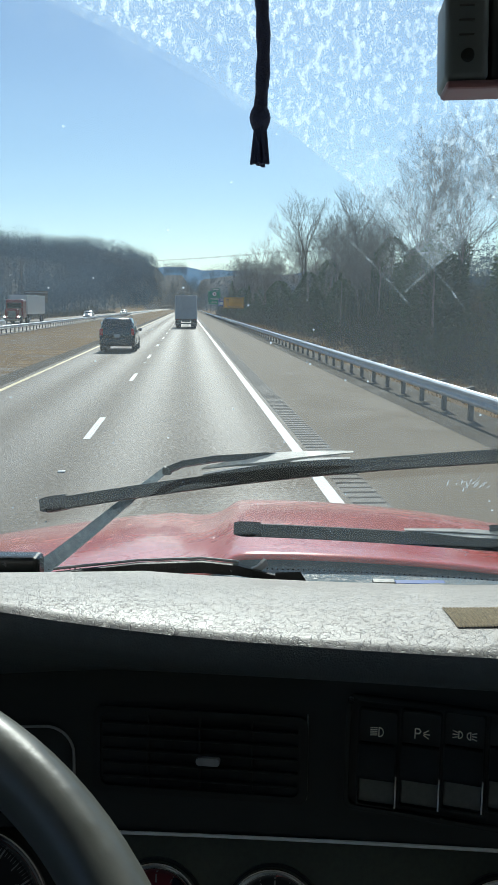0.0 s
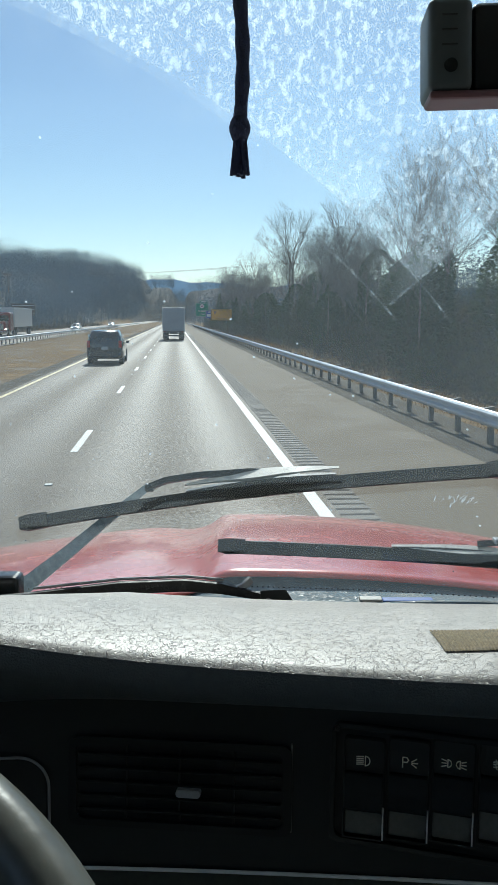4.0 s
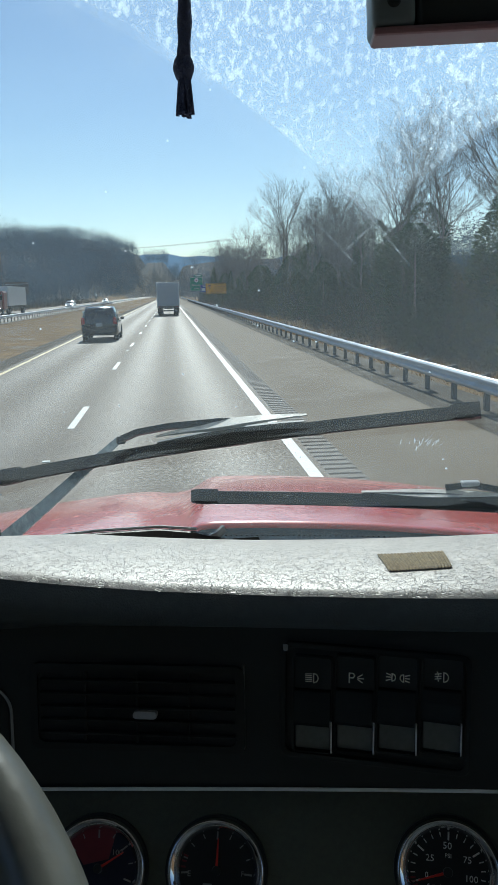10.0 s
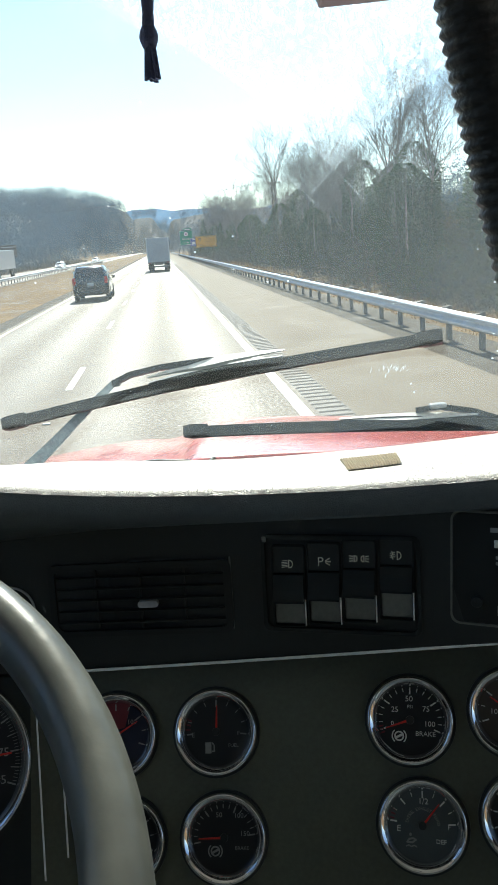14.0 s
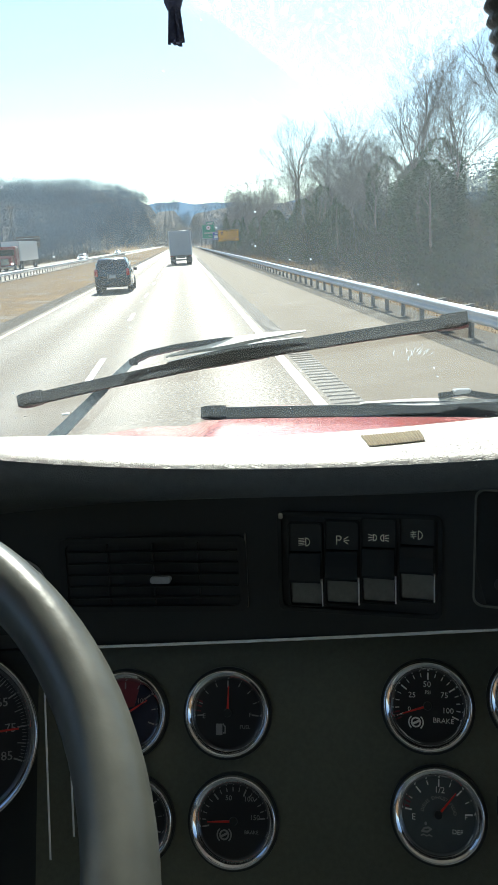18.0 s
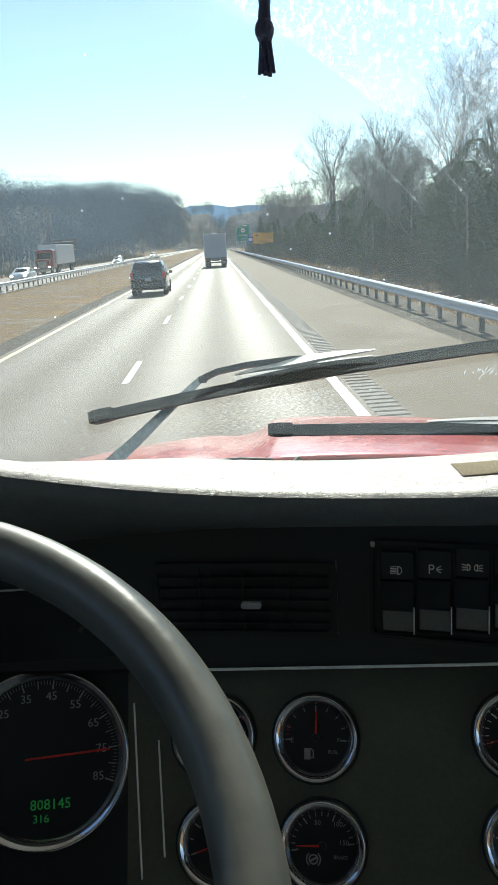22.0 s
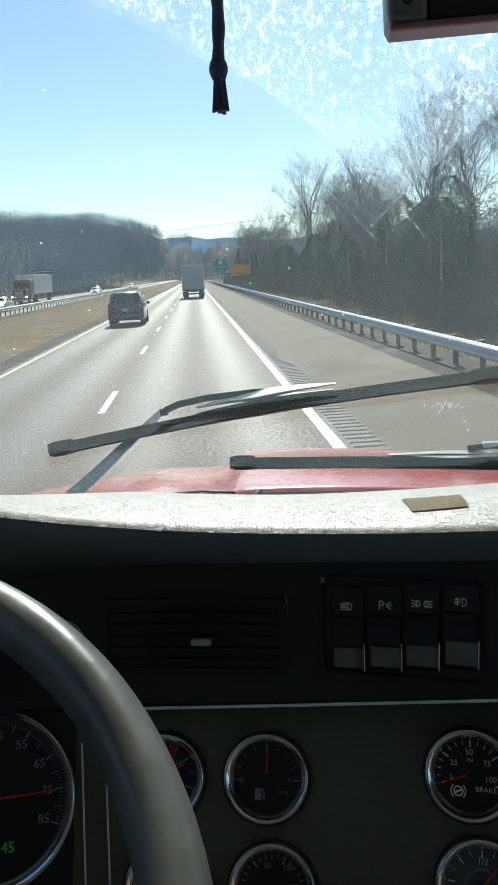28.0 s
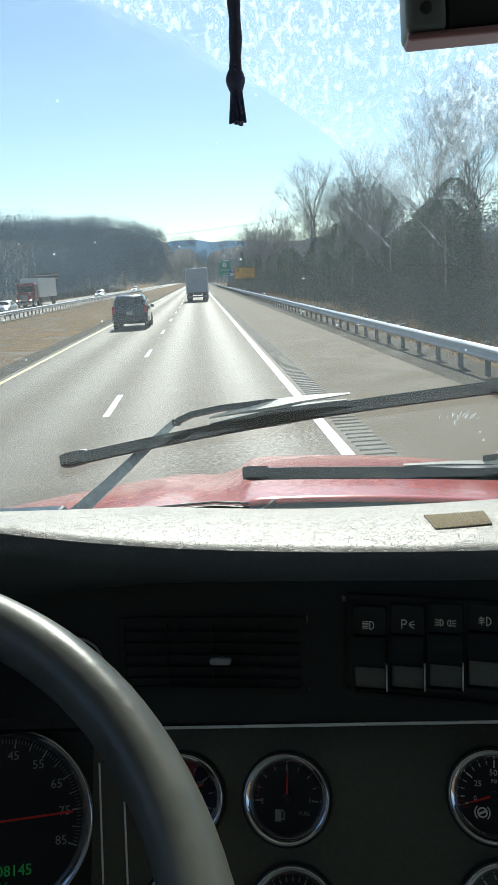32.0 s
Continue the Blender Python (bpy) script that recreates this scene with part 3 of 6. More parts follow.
for sx in (-0.72, 1.42):
    # sill heights and door tones are chosen for the light they let in
    sill = 2.42 if sx < 0 else 1.6
    part("door_lower", boxed((sx, -0.02, (1.37 + sill) / 2), (0.06, 1.9, sill - 1.37), 0.01), TRIMDARK if sx < 0 else LINER, shell)
    part("door_header", boxed((sx, -0.02, 2.92), (0.06, 1.9, 0.22), 0.01), LINER, shell)
    part("front_pillar", boxed((sx, 0.74, 2.44), (0.06, 0.38, 0.74), 0.01), LINER, shell)
    part("rear_pillar", boxed((sx, -0.80, 2.44), (0.06, 0.34, 0.74), 0.01), LINER, shell)
part("firewall", boxed((0.35, 0.86, 1.78), (2.1, 0.05, 0.78), 0.01), VINYL, shell)
part("windshield_header", boxed((0.35, 0.655, 2.98), (2.1, 0.12, 0.22), 0.02), LINER, shell)

# windshield: a bowed pane that leans back, with dust outside the wiped fans and painted haze within
shield = thing("windshield", "dusty bowed windshield with wiped fans", "windshield", kind="structure")
pane = grid("pane", lambda x, z: (x, glass_y(x, z), z), span(-0.69, 1.39, 52), span(2.15, 2.9, 24), GLASS, shield)
solid(pane, 0.005)

def film_point(out):
    return lambda x, z: (x, glass_y(x, z) + out, z)


grid("dust_film", film_point(0.0025), span(-0.66, 1.3, 60), span(2.2, 2.88, 30), DUST, shield, "pale speckled crust of dried dust, with a painted haze veil where wiped")


def smear(fan, a0, a1, r0, r1):
    """A streak that a wiper's tip left along its arc."""
    grid("smear", lambda a, r: film_point(0.0035)(fan[0] + r * math.cos(a), 2.2 + (fan[1] + r * math.sin(a)) / 1.0966), span(a0, a1, 90), span(r0, r1, 3), STREAK, shield)


smear(FAN_A, 0.95, 1.25, 0.803, 0.811)
smear(FAN_A, 0.66, 0.95, 0.8092, 0.8108)
smear(FAN_A, 0.70, 0.86, 0.7735, 0.7752)
smear(FAN_B, 1.9, 2.40, 0.7978, 0.8)

# old star-shaped scratches low in the pane
bm = bmesh.new()
random.seed(12)
for i in range(22):
    x, z, a, h = 0.2225 + random.gauss(0, 0.008), 2.326 + random.gauss(0, 0.0045), random.uniform(0.5, 2.4), random.uniform(0.001, 0.0045)
    plate([(x - h * math.cos(a), z - h * math.sin(a)), (x + 0.0004, z), (x + h * math.cos(a), z + h * math.sin(a)), (x - 0.0004, z)], 0, 0.0002, bm)
for v in bm.verts:
    v.co = Vector((v.co.x, glass_y(v.co.x, v.co.y) - 0.0056 - v.co.z, v.co.y))
part("scratches", bm, SCRATCH, shield, "pale star-shaped scratches")["kind"] = "stuff"
bm = bmesh.new()
for i in range(150):
    x = -0.28 + 0.0058 * i
    plate([(x + 0.001 * math.cos(t), 2.2125 + 0.001 * math.sin(t)) for t in (0.0, 1.05, 2.09, 3.14, 4.19, 5.24)], 0, 0.0003, bm)
for v in bm.verts:
    v.co = Vector((v.co.x, glass_y(v.co.x, v.co.y) - 0.0055 - v.co.z, v.co.y))
part("printed_dots", bm, BLACK, shield, "row of small black dots along the foot")["kind"] = "stuff"

# ---- dashboard ----
dash = thing("dashboard", "wrap-round black truck dashboard with sun glare painted on its vinyl top", "dashboard")


def pad_height(lz, k, x=0.0):
    bow = 1.45 - 0.40 * max(0.0, min(1.0, (-x - 0.08) / 0.11))
    return 2.203 + (lz - 2.203) * (1 - (1 - k) ** bow) + (0.062 + 0.22 * max(0.0, min(0.2, x - 0.05))) * k ** 3 * (1 - k)


def pad_point(x, k):
    """k from 0 at the windshield to 1 at the rounded lip and 2 under it."""
    ly, lz = lip(x)
    far = glass_y(max(-0.5, min(0.6, x)), 2.20) - 0.035
    if k <= 1:
        y = far + (ly + 0.012 - far) * k
        return (x, y, pad_height(lz, k, x))
    a = (k - 1) * math.pi * 0.75
    return (x, ly + 0.012 - 0.013 * math.sin(a), lz - 0.013 + 0.013 * math.cos(a))


pad_rows = span(0, 0.96, 26) + span(1, 1.3, 4)
pad = grid("top_pad", pad_point, span(-0.66, 1.36, 150), pad_rows, PAD, dash, "creased vinyl pad with the sun's glare painted grey")


def brow_point(x, k):
    ly, lz = lip(x)
    a = 0.3 * math.pi * 0.75
    if k < 0.3:
        a += (k / 0.3) * math.pi * 0.5
        return Vector((x, ly + 0.0125 - 0.013 * math.sin(a), lz - 0.0132 + 0.013 * math.cos(a)))
    k = (k - 0.3) / 0.7
    a += math.pi * 0.5
    top = Vector((x, ly + 0.0125 - 0.013 * math.sin(a), lz - 0.0132 + 0.013 * math.cos(a)))
    xq = max(-0.35, min(0.4, x))
    bot = Vector((x, up_y(xq, 2.29) - 0.004, 2.287 + 0.08 * max(0, xq) - 0.05 * max(0, -xq)))
    p = top.lerp(bot, k)
    p.y -= 0.006 * math.sin(k * math.pi)
    return p


# the shaded underside takes black vinyl instead of the pale pad colour
grid("brow", brow_point, span(-0.66, 1.36, 120), span(0, 1, 20), VINYL, dash, "padded brow under the lip, darker than the pad for its shade")


def clampx(x):
    return max(-0.45, min(0.5, x))


grid("upper_panel", lambda x, k: (x, up_y(clampx(x), 2.25) + 0.12 * (2.30 - 2.25) * (1 - k) - 0.12 * 0.07 * k, (2.30 + 0.06 * max(0, x)) + (strip_z(clampx(x)) - 2.30 - 0.06 * max(0, x)) * k), span(-0.66, 1.36, 120), span(0, 1, 10), BLACK, dash)
grid("ledge", lambda x, k: (x, (up_y(clampx(x), strip_z(clampx(x))) - 0.001) * (1 - k) + low_y(clampx(x), strip_z(clampx(x))) * k, strip_z(clampx(x)) - 0.002), span(-0.66, 1.36, 120), span(0, 1, 2), BLACK, dash)


def lower_point(x, k):
    z = strip_z(clampx(x)) + (1.9 - strip_z(clampx(x))) * k
    return (x, low_y(clampx(x), z), z)


grid("cluster_panel", lower_point, span(-0.66, -0.115, 36), span(0, 1, 20), BLACK, dash, "black panel round the speedometer")
grid("lower_panel", lower_point, span(-0.115, 1.36, 90), span(0, 1, 20), PANEL, dash, "dark olive-grey gauge panel")
part("chrome_strip", sweep([(x, up_y(x, strip_z(x)) - 0.0025, strip_z(x)) for x in span(-0.09, 0.42, 40)], round_ring(0.0011, 8)), STRIP, dash, "thin bright trim line")
for name_, x0, z0, x1, z1 in (("trim_line", -0.11, 2.155, -0.104, 2.052), ("trim_line", -0.092, 2.132, -0.088, 2.064)):
    part(name_, sweep([(x0 + (x1 - x0) * k, low_y(x0 + (x1 - x0) * k, z0 + (z1 - z0) * k) - 0.004, z0 + (z1 - z0) * k) for k in span(0, 1, 8)], round_ring(0.0007, 6), up=(0, 1, 0)), STRIP, dash)

# instrument window beside the vent, with a pale rim
win = thing("instrument_window", "rounded dark instrument window with a pale rim", "instrument", on(up_y, -0.166, 2.2195, 0.003))
part("window", plate(rounded_rect(0.124, 0.052, 0.014), -0.001, 0.0008), BLACKGLOSS, win)
corner = [(0.046 + 0.018 * math.cos(radians(a)), 0.0095 + 0.018 * math.sin(radians(a)), 0.001) for a in range(90, -1, -10)]
part("rim", sweep([(-0.064, 0.0275, 0.001), (-0.02, 0.0275, 0.001)] + corner + [(0.064, -0.022, 0.001)], round_ring(0.0009, 6)), DIMPRINT, win, "thin grey rim")

# air vent
vent = thing("air_vent", "black slatted air vent with a pale tab in the dashboard", "vent", on(up_y, -0.024, 2.2335, 0.001))
o_ = rounded_rect(0.132, 0.053, 0.006)
part("vent_frame", frame_ring(o_, [(x * 0.93, y * 0.85) for x, y in o_], -0.001, 0.004), VENTBLACK, vent)
part("backing", plate(rounded_rect(0.122, 0.045, 0.004), -0.006, -0.0005), VENTBLACK, vent)
for i in range(5):
    part("slat", boxed((0, -0.0165 + 0.0082 * i, 0.0015), (0.12, 0.0012, 0.006), 0.0004, 1, None), VENTBLACK, vent)
for i in range(3):
    part("divider", boxed((-0.032 + 0.032 * i, 0, 0.0005), (0.0012, 0.044, 0.004), 0.0003, 1), VENTBLACK, vent)
part("tab", plate(rounded_rect(0.0145, 0.0046, 0.0022), 0.003, 0.0075), KNOB, vent, "pale rounded vent tab").matrix_basis = pose(0.006, -0.003, 0)
part("side_trim", boxed((0.0655, 0.002, 0.002), (0.0012, 0.052, 0.003), 0.0004, 1), SWITCH, vent)

# ---- rocker switches ----
sw_panel = thing("switch_panel", "recessed black panel that holds four rocker switches", "switch panel", on(up_y, 0.1165, 2.2435, 0.001))
o_ = rounded_rect(0.108, 0.068, 0.005)
part("surround", frame_ring(o_, [(x * 0.955, y * 0.93) for x, y in o_], -0.001, 0.005), BLACKGLOSS, sw_panel)
part("back_plate", plate(rounded_rect(0.103, 0.063, 0.004), -0.004, -0.0008), BLACK, sw_panel)
part("screw", plate(rounded_rect(0.003, 0.004, 0.001), 0.004, 0.0056), CHROME, sw_panel).matrix_basis = pose(-0.0515, 0.031, 0)


def bar(pts, w, z0=0.0, z1=0.0004, bm=None):
    """A thin stroke along points."""
    bm = bm or bmesh.new()
    for (x0, y0), (x1, y1) in zip(pts, pts[1:]):
        d = Vector((x1 - x0, y1 - y0))
        q = Vector((-d.y, d.x)).normalized() * w / 2
        e = d.normalized() * w * 0.3
        plate([(x0 - e.x + q.x, y0 - e.y + q.y), (x0 - e.x - q.x, y0 - e.y - q.y), (x1 + e.x - q.x, y1 + e.y - q.y), (x1 + e.x + q.x, y1 + e.y + q.y)], z0, z1, bm)
    return bm


def lamp_outline(cx, s, w, bm, flip=1):
    """A lamp symbol: a half-round body."""
    pts = [(cx, s)] + [(cx + flip * s * 0.95 * math.sin(radians(a)), s * math.cos(radians(a))) for a in range(15, 180, 15)] + [(cx, -s), (cx, s)]
    return bar(pts, w, bm=bm)


def symbol(kind_):
    bm = bmesh.new()
    w = 0.0006
    if kind_ == 0:
        lamp_outline(0.0004, 0.0027, w, bm)
        for i in range(5):
            bar([(-0.0045, 0.0021 - 0.0011 * i), (-0.0006, 0.0025 - 0.0011 * i)], w * 0.75, bm=bm)
    elif kind_ == 1:
        bar([(-0.0035, -0.003), (-0.0035, 0.0027), (-0.0012, 0.0027), (-0.0003, 0.0014), (-0.0012, 0.0), (-0.0035, 0.0)], w, bm=bm)
        for a in (32, 0, -32):
            bar([(0.0003 + 0.0012 * math.cos(radians(a)), 0.0012 * math.sin(radians(a))), (0.0003 + 0.0045 * math.cos(radians(a)), 0.0045 * math.sin(radians(a)))], w * 0.85, bm=bm)
    elif kind_ == 2:
        lamp_outline(-0.0033, 0.0021, w, bm)
        lamp_outline(0.0033, 0.0021, w, bm, -1)
        for a in (1, 0, -1):
            for sgn in (-1, 1):
                bar([(sgn * 0.0041, a * 0.0013), (sgn * 0.0066, a * 0.0021)], w * 0.9, bm=bm)
    else:
        lamp_outline(0.0006, 0.0027, w, bm)
        for i in range(3):
            bar([(-0.0042, 0.0014 - 0.0014 * i), (-0.0008, 0.002 - 0.0014 * i)], w * 0.8, bm=bm)
        bar([(-0.003, 0.0028), (-0.0022, 0.0012), (-0.003, -0.0002), (-0.0022, -0.0026)], w * 0.8, bm=bm)
    return bm


SWITCHES = ((0.082, 2.2415, 0.0), (0.106, 2.2435, 0.0005), (0.1295, 2.246, 0.001), (0.1535, 2.249, 0.0035))
for i, (x, z, sh) in enumerate(SWITCHES):
    sw = thing("rocker_switch", ("black rocker switch with a low-beam symbol", "black rocker switch with a parking-light symbol", "black rocker switch with a marker-light symbol", "black rocker switch with a fog-lamp symbol")[i], "switch", on(up_y, x, z, 0.002), "dash switches")
    part("housing", frame_ring(rounded_rect(0.0232, 0.0575, 0.002), [(a * 0.93, c * 0.975) for a, c in rounded_rect(0.0232, 0.0575, 0.002)], -0.002, 0.0032), BLACKGLOSS, sw)
    part("label_plate", plate([(-0.0107, 0.009), (0.0107, 0.009), (0.0107, 0.0277), (-0.0107, 0.0277)], -0.002, 0.0012), BLACK, sw)
    roc = bmesh.new()
    prof = [(0.0087, 0.0005), (0.0080, 0.004), (-0.002 + sh, 0.0062), (-0.0095 + sh * 0.6, 0.0075), (-0.0112 + sh * 0.6, 0.0068), (-0.0118 + sh * 0.6, 0.003)]
    rows = [[roc.verts.new((sx, y, zz)) for y, zz in prof] for sx in (-0.0105, 0.0105)]
    for k in range(len(prof) - 1):
        roc.faces.new((rows[0][k], rows[0][k + 1], rows[1][k + 1], rows[1][k]))
    roc.faces.new(rows[0])
    roc.faces.new(rows[1])
    part("rocker", roc, BLACKGLOSS, sw, "black pressed rocker")
    part("lower_face", boxed((0, -0.0195 + sh * 0.3, 0.0005), (0.0208, 0.0155 + sh * 0.6, 0.004), 0.0008, 2, pose(0, 0, 0, 4)), SWITCH, sw, "grey-brown lower face")
    # bright bar modelled as the highlight along the switch's edge
    part("side_glint", boxed((0.0111, -0.0185, 0.0025), (0.0009, 0.019, 0.0024), 0.0003, 1), STRIP, sw)
    ico = part("symbol", symbol(i), SYMBOL, sw, "pale printed symbol")
    ico.matrix_basis = pose(0, 0.0155, 0.0014)

# ---- radio unit ----
radio = thing("radio", "black radio face with pale printed marks beside the switches", "radio", on(up_y, 0.259, 2.258, 0.002))
part("face", plate(rounded_rect(0.15, 0.072, 0.005), -0.003, 0.003), BLACKGLOSS, radio)
o_ = rounded_rect(0.154, 0.076, 0.006)
part("rim", frame_ring(o_, [(x * 0.985, y * 0.97) for x, y in o_], -0.002, 0.0042), SWITCH, radio, "thin worn rim")
part("knob", lathe(bmesh.new(), [(0.0001, 0.006), (0.0034, 0.006), (0.0038, 0.005), (0.0038, 0.003)], 20), BLACK, radio).matrix_basis = pose(-0.06, -0.022, 0)
for cx, cy, w_, h_ in ((-0.043, 0.026, 0.018, 0.003), (-0.042, 0.017, 0.015, 0.0052), (-0.042, 0.008, 0.013, 0.0022), (-0.042, 0.0042, 0.013, 0.0022), (-0.036, -0.027, 0.022, 0.007)):
    part("printed_mark", plate([(cx - w_ / 2, cy - h_ / 2), (cx + w_ / 2, cy - h_ / 2), (cx + w_ / 2, cy + h_ / 2), (cx - w_ / 2, cy + h_ / 2)], 0.003, 0.0034), PRINT if h_ > 0.003 else DIMPRINT, radio)

# ---- round gauges ----


def tick_ring(bm, r, length, w, a0, a1, cnt, z=0.0006):
    for i in range(cnt):
        a = radians(a0 + (a1 - a0) * i / (cnt - 1))
        bar([((r - length) * math.cos(a), (r - length) * math.sin(a)), (r * math.cos(a), r * math.sin(a))], w, z, z + 0.0002, bm)
    return bm


def gauge(x, z, r, label, majors, minors, needle, words=(), span_=(200, -20), faint=False, lens=None):
    g = thing("gauge", label, "gauge", on(low_y, x, z - 0.0012, 0.0), "dash gauges")
    part("bezel", lathe(bmesh.new(), [(r * 1.04, 0.0), (r * 1.04, 0.003), (r * 1.01, 0.0068), (r * 0.98, 0.008), (r * 0.94, 0.0076), (r * 0.80, 0.0028), (r * 0.78, 0.001)], 56), CHROME, g, "polished chrome bezel", True)
    part("seat_ring", lathe(bmesh.new(), [(r * 1.09, 0.0), (r * 1.08, 0.0025), (r * 1.03, 0.0025)], 48), BLACK, g)
    part("dial", disc(bmesh.new(), r * 0.79, 0.0004, 48), DIAL if lens is None else lens, g)
    # faint dials take dimmer print, standing in for the wheel's shadow
    pm = DIMPRINT if faint else PRINT
    bm = bmesh.new()
    tick_ring(bm, r * 0.74, r * 0.14, r * 0.035, *span_, majors)
    part("tick_ring", bm, pm, g)["kind"] = "stuff"
    if minors:
        part("fine_tick_ring", tick_ring(bmesh.new(), r * 0.74, r * 0.08, r * 0.022, *span_, minors), pm, g)["kind"] = "stuff"
    for t_, s_, px, py in words:
        written("numeral", t_, s_ * r * 0.94, px * r, py * r, 0.0008, pm, g)
    a = radians(needle)
    nb = bmesh.new()
    ca, sa = math.cos(a), math.sin(a)
    plate([(-0.06 * r * ca - 0.03 * r * sa, -0.06 * r * sa + 0.03 * r * ca), (-0.06 * r * ca + 0.03 * r * sa, -0.06 * r * sa - 0.03 * r * ca), (0.62 * r * ca + 0.012 * r * sa, 0.62 * r * sa - 0.012 * r * ca), (0.62 * r * ca - 0.012 * r * sa, 0.62 * r * sa + 0.012 * r * ca)], 0.0016, 0.0022, nb)
    part("needle", nb, NEEDLE, g, "red needle")
    part("hub", lathe(bmesh.new(), [(0.0001, 0.003), (r * 0.09, 0.003), (r * 0.1, 0.0012)], 18), BLACK, g)
    return g


def red_marks(g, r, a0, a1):
    part("red_marks", tick_ring(bmesh.new(), r * 0.75, r * 0.08, r * 0.035, a0, a1, 3), DULLRED, g, "dull red low marks")["kind"] = "stuff"


def pictogram(g, r, kind_, x, y, mat):
    bm = bmesh.new()
    if kind_ == "pump":
        plate([(-0.08, -0.13), (0.07, -0.13), (0.07, 0.13), (-0.08, 0.13)], 0.0006, 0.0009, bm)
        bar([(0.09, -0.08), (0.14, -0.08), (0.14, 0.06), (0.09, 0.12)], 0.03, 0.0006, 0.0009, bm)
    elif kind_ == "brake":
        bar([(0.10 * math.cos(radians(t)), 0.10 * math.sin(radians(t))) for t in range(0, 361, 24)], 0.035, 0.0006, 0.0009, bm)
        bar([(-0.06, -0.03), (0.06, 0.03)], 0.05, 0.0006, 0.0009, bm)
        for s_ in (0, 180):
            bar([(0.165 * math.cos(radians(t + s_)), 0.165 * math.sin(radians(t + s_))) for t in range(-48, 49, 16)], 0.03, 0.0006, 0.0009, bm)
    elif kind_ == "drop":
        bar([(-0.12, -0.13), (-0.06, -0.10), (0.0, -0.13), (0.06, -0.10), (0.12, -0.13)], 0.025, 0.0006, 0.0009, bm)
        bar([(-0.10, -0.04), (0.02, -0.04), (0.10, 0.02), (0.04, 0.05), (-0.05, 0.03), (-0.10, -0.04)], 0.04, 0.0006, 0.0009, bm)
        plate([(-0.02 + 0.03 * math.cos(t), 0.13 + 0.04 * math.sin(t)) for t in (0, 0.8, 1.6, 2.4, 3.1, 3.9, 4.7, 5.5)], 0.0006, 0.0009, bm)
    bmesh.ops.scale(bm, vec=(r, r, 1), verts=bm.verts)
    o = part("pictogram", bm, mat, g)
    o.matrix_basis = pose(x * r, y * r, 0.0002)


R_ = 0.0292
g = gauge(0.0215, 2.1325, R_, "chrome-rimmed fuel gauge with its needle near the top", 3, 9, 88, (("E", 0.17, -0.58, -0.08), ("F", 0.15, 0.55, -0.05)), (185, -5), True)
pictogram(g, R_, "pump", -0.2, -0.38, DIMPRINT)
red_marks(g, R_, 176, 158)
written("numeral", "FUEL", 0.12 * R_, 0.42 * R_, -0.33 * R_, 0.0008, DIMPRINT, g)
g = gauge(0.0225, 2.0705, R_, "chrome-rimmed trailer brake pressure gauge resting at zero", 4, 16, 182, (("50", 0.17, -0.12, 0.5), ("100", 0.17, 0.36, 0.48), ("150", 0.17, 0.5, 0.08), ("BRAKE", 0.12, 0.42, -0.24)), (190, 5), True)
pictogram(g, R_, "brake", -0.22, -0.3, DIMPRINT)
g = gauge(0.159, 2.1415, R_, "chrome-rimmed brake pressure gauge near zero", 5, 17, 200, (("0", 0.16, -0.42, -0.1), ("25", 0.19, -0.36, 0.22), ("50", 0.2, -0.02, 0.48), ("75", 0.19, 0.38, 0.26), ("100", 0.19, 0.46, -0.08), ("PSI", 0.12, 0.0, 0.3), ("BRAKE", 0.17, 0.36, -0.31)), (200, -20))
pictogram(g, R_, "brake", -0.26, -0.38, PRINT)
red_marks(g, R_, 206, 194)
# a lighter dial colour carries the grey light on this gauge
g = gauge(0.159, 2.0815, R_, "chrome-rimmed exhaust fluid gauge at three quarters", 5, 9, 52, (("E", 0.2, -0.55, -0.1), ("1/2", 0.2, 0.02, 0.52), ("F", 0.15, 0.6, 0.0), ("DEF", 0.15, 0.42, -0.33)), (175, 5), False, material("gauge dial with grey light painted in", (0.07, 0.085, 0.085), 0.35, grain=0.1, scale=100))
pictogram(g, R_, "drop", -0.26, -0.34, DIMPRINT)
red_marks(g, R_, 170, 154)
for word_, a0 in (("DIESEL", 168), ("EXHAUST", 112), ("F L U I D", 42)):
    for k, ch in enumerate(word_.replace(" ", "")):
        a = a0 - k * (8.5 if word_ != "DIESEL" else 8)
        written("letter", ch, 0.1 * R_, 0.36 * R_ * math.cos(radians(a)) + 0.0, 0.36 * R_ * math.sin(radians(a)), 0.0008, DIMPRINT, g, a - 90)
# brownish light on the dial is put into its colour
gauge(0.2275, 2.150, R_, "chrome-rimmed gauge with brown light painted on its dial", 5, 9, 150, (("100", 0.19, -0.4, -0.02), ("150", 0.17, 0.0, 0.5)), (200, -20), False, material("gauge dial with brown light painted in", (0.06, 0.045, 0.035), 0.4, grain=0.1, scale=100))
gauge(0.226, 2.0905, R_, "chrome-rimmed gauge at the panel's edge", 5, 9, 140, (("0", 0.16, -0.42, -0.1),), (200, -20))
# this dial's blue tone and red sector imitate reflections in its lens
g = gauge(-0.052, 2.1325, R_, "chrome-rimmed gauge behind the wheel with painted red and blue reflections", 5, 9, 30, (("100", 0.17, 0.4, 0.3),), (200, -20), True, BLUEREFLECT)
part("red_zone", plate([(0.0065, 0.0052)] + [(0.78 * R_ * math.cos(radians(t)), 0.78 * R_ * math.sin(radians(t))) for t in range(62, 143, 8)] + [(-0.009, 0.002)], 0.0005, 0.0007), DULLRED, g, "painted red reflection")
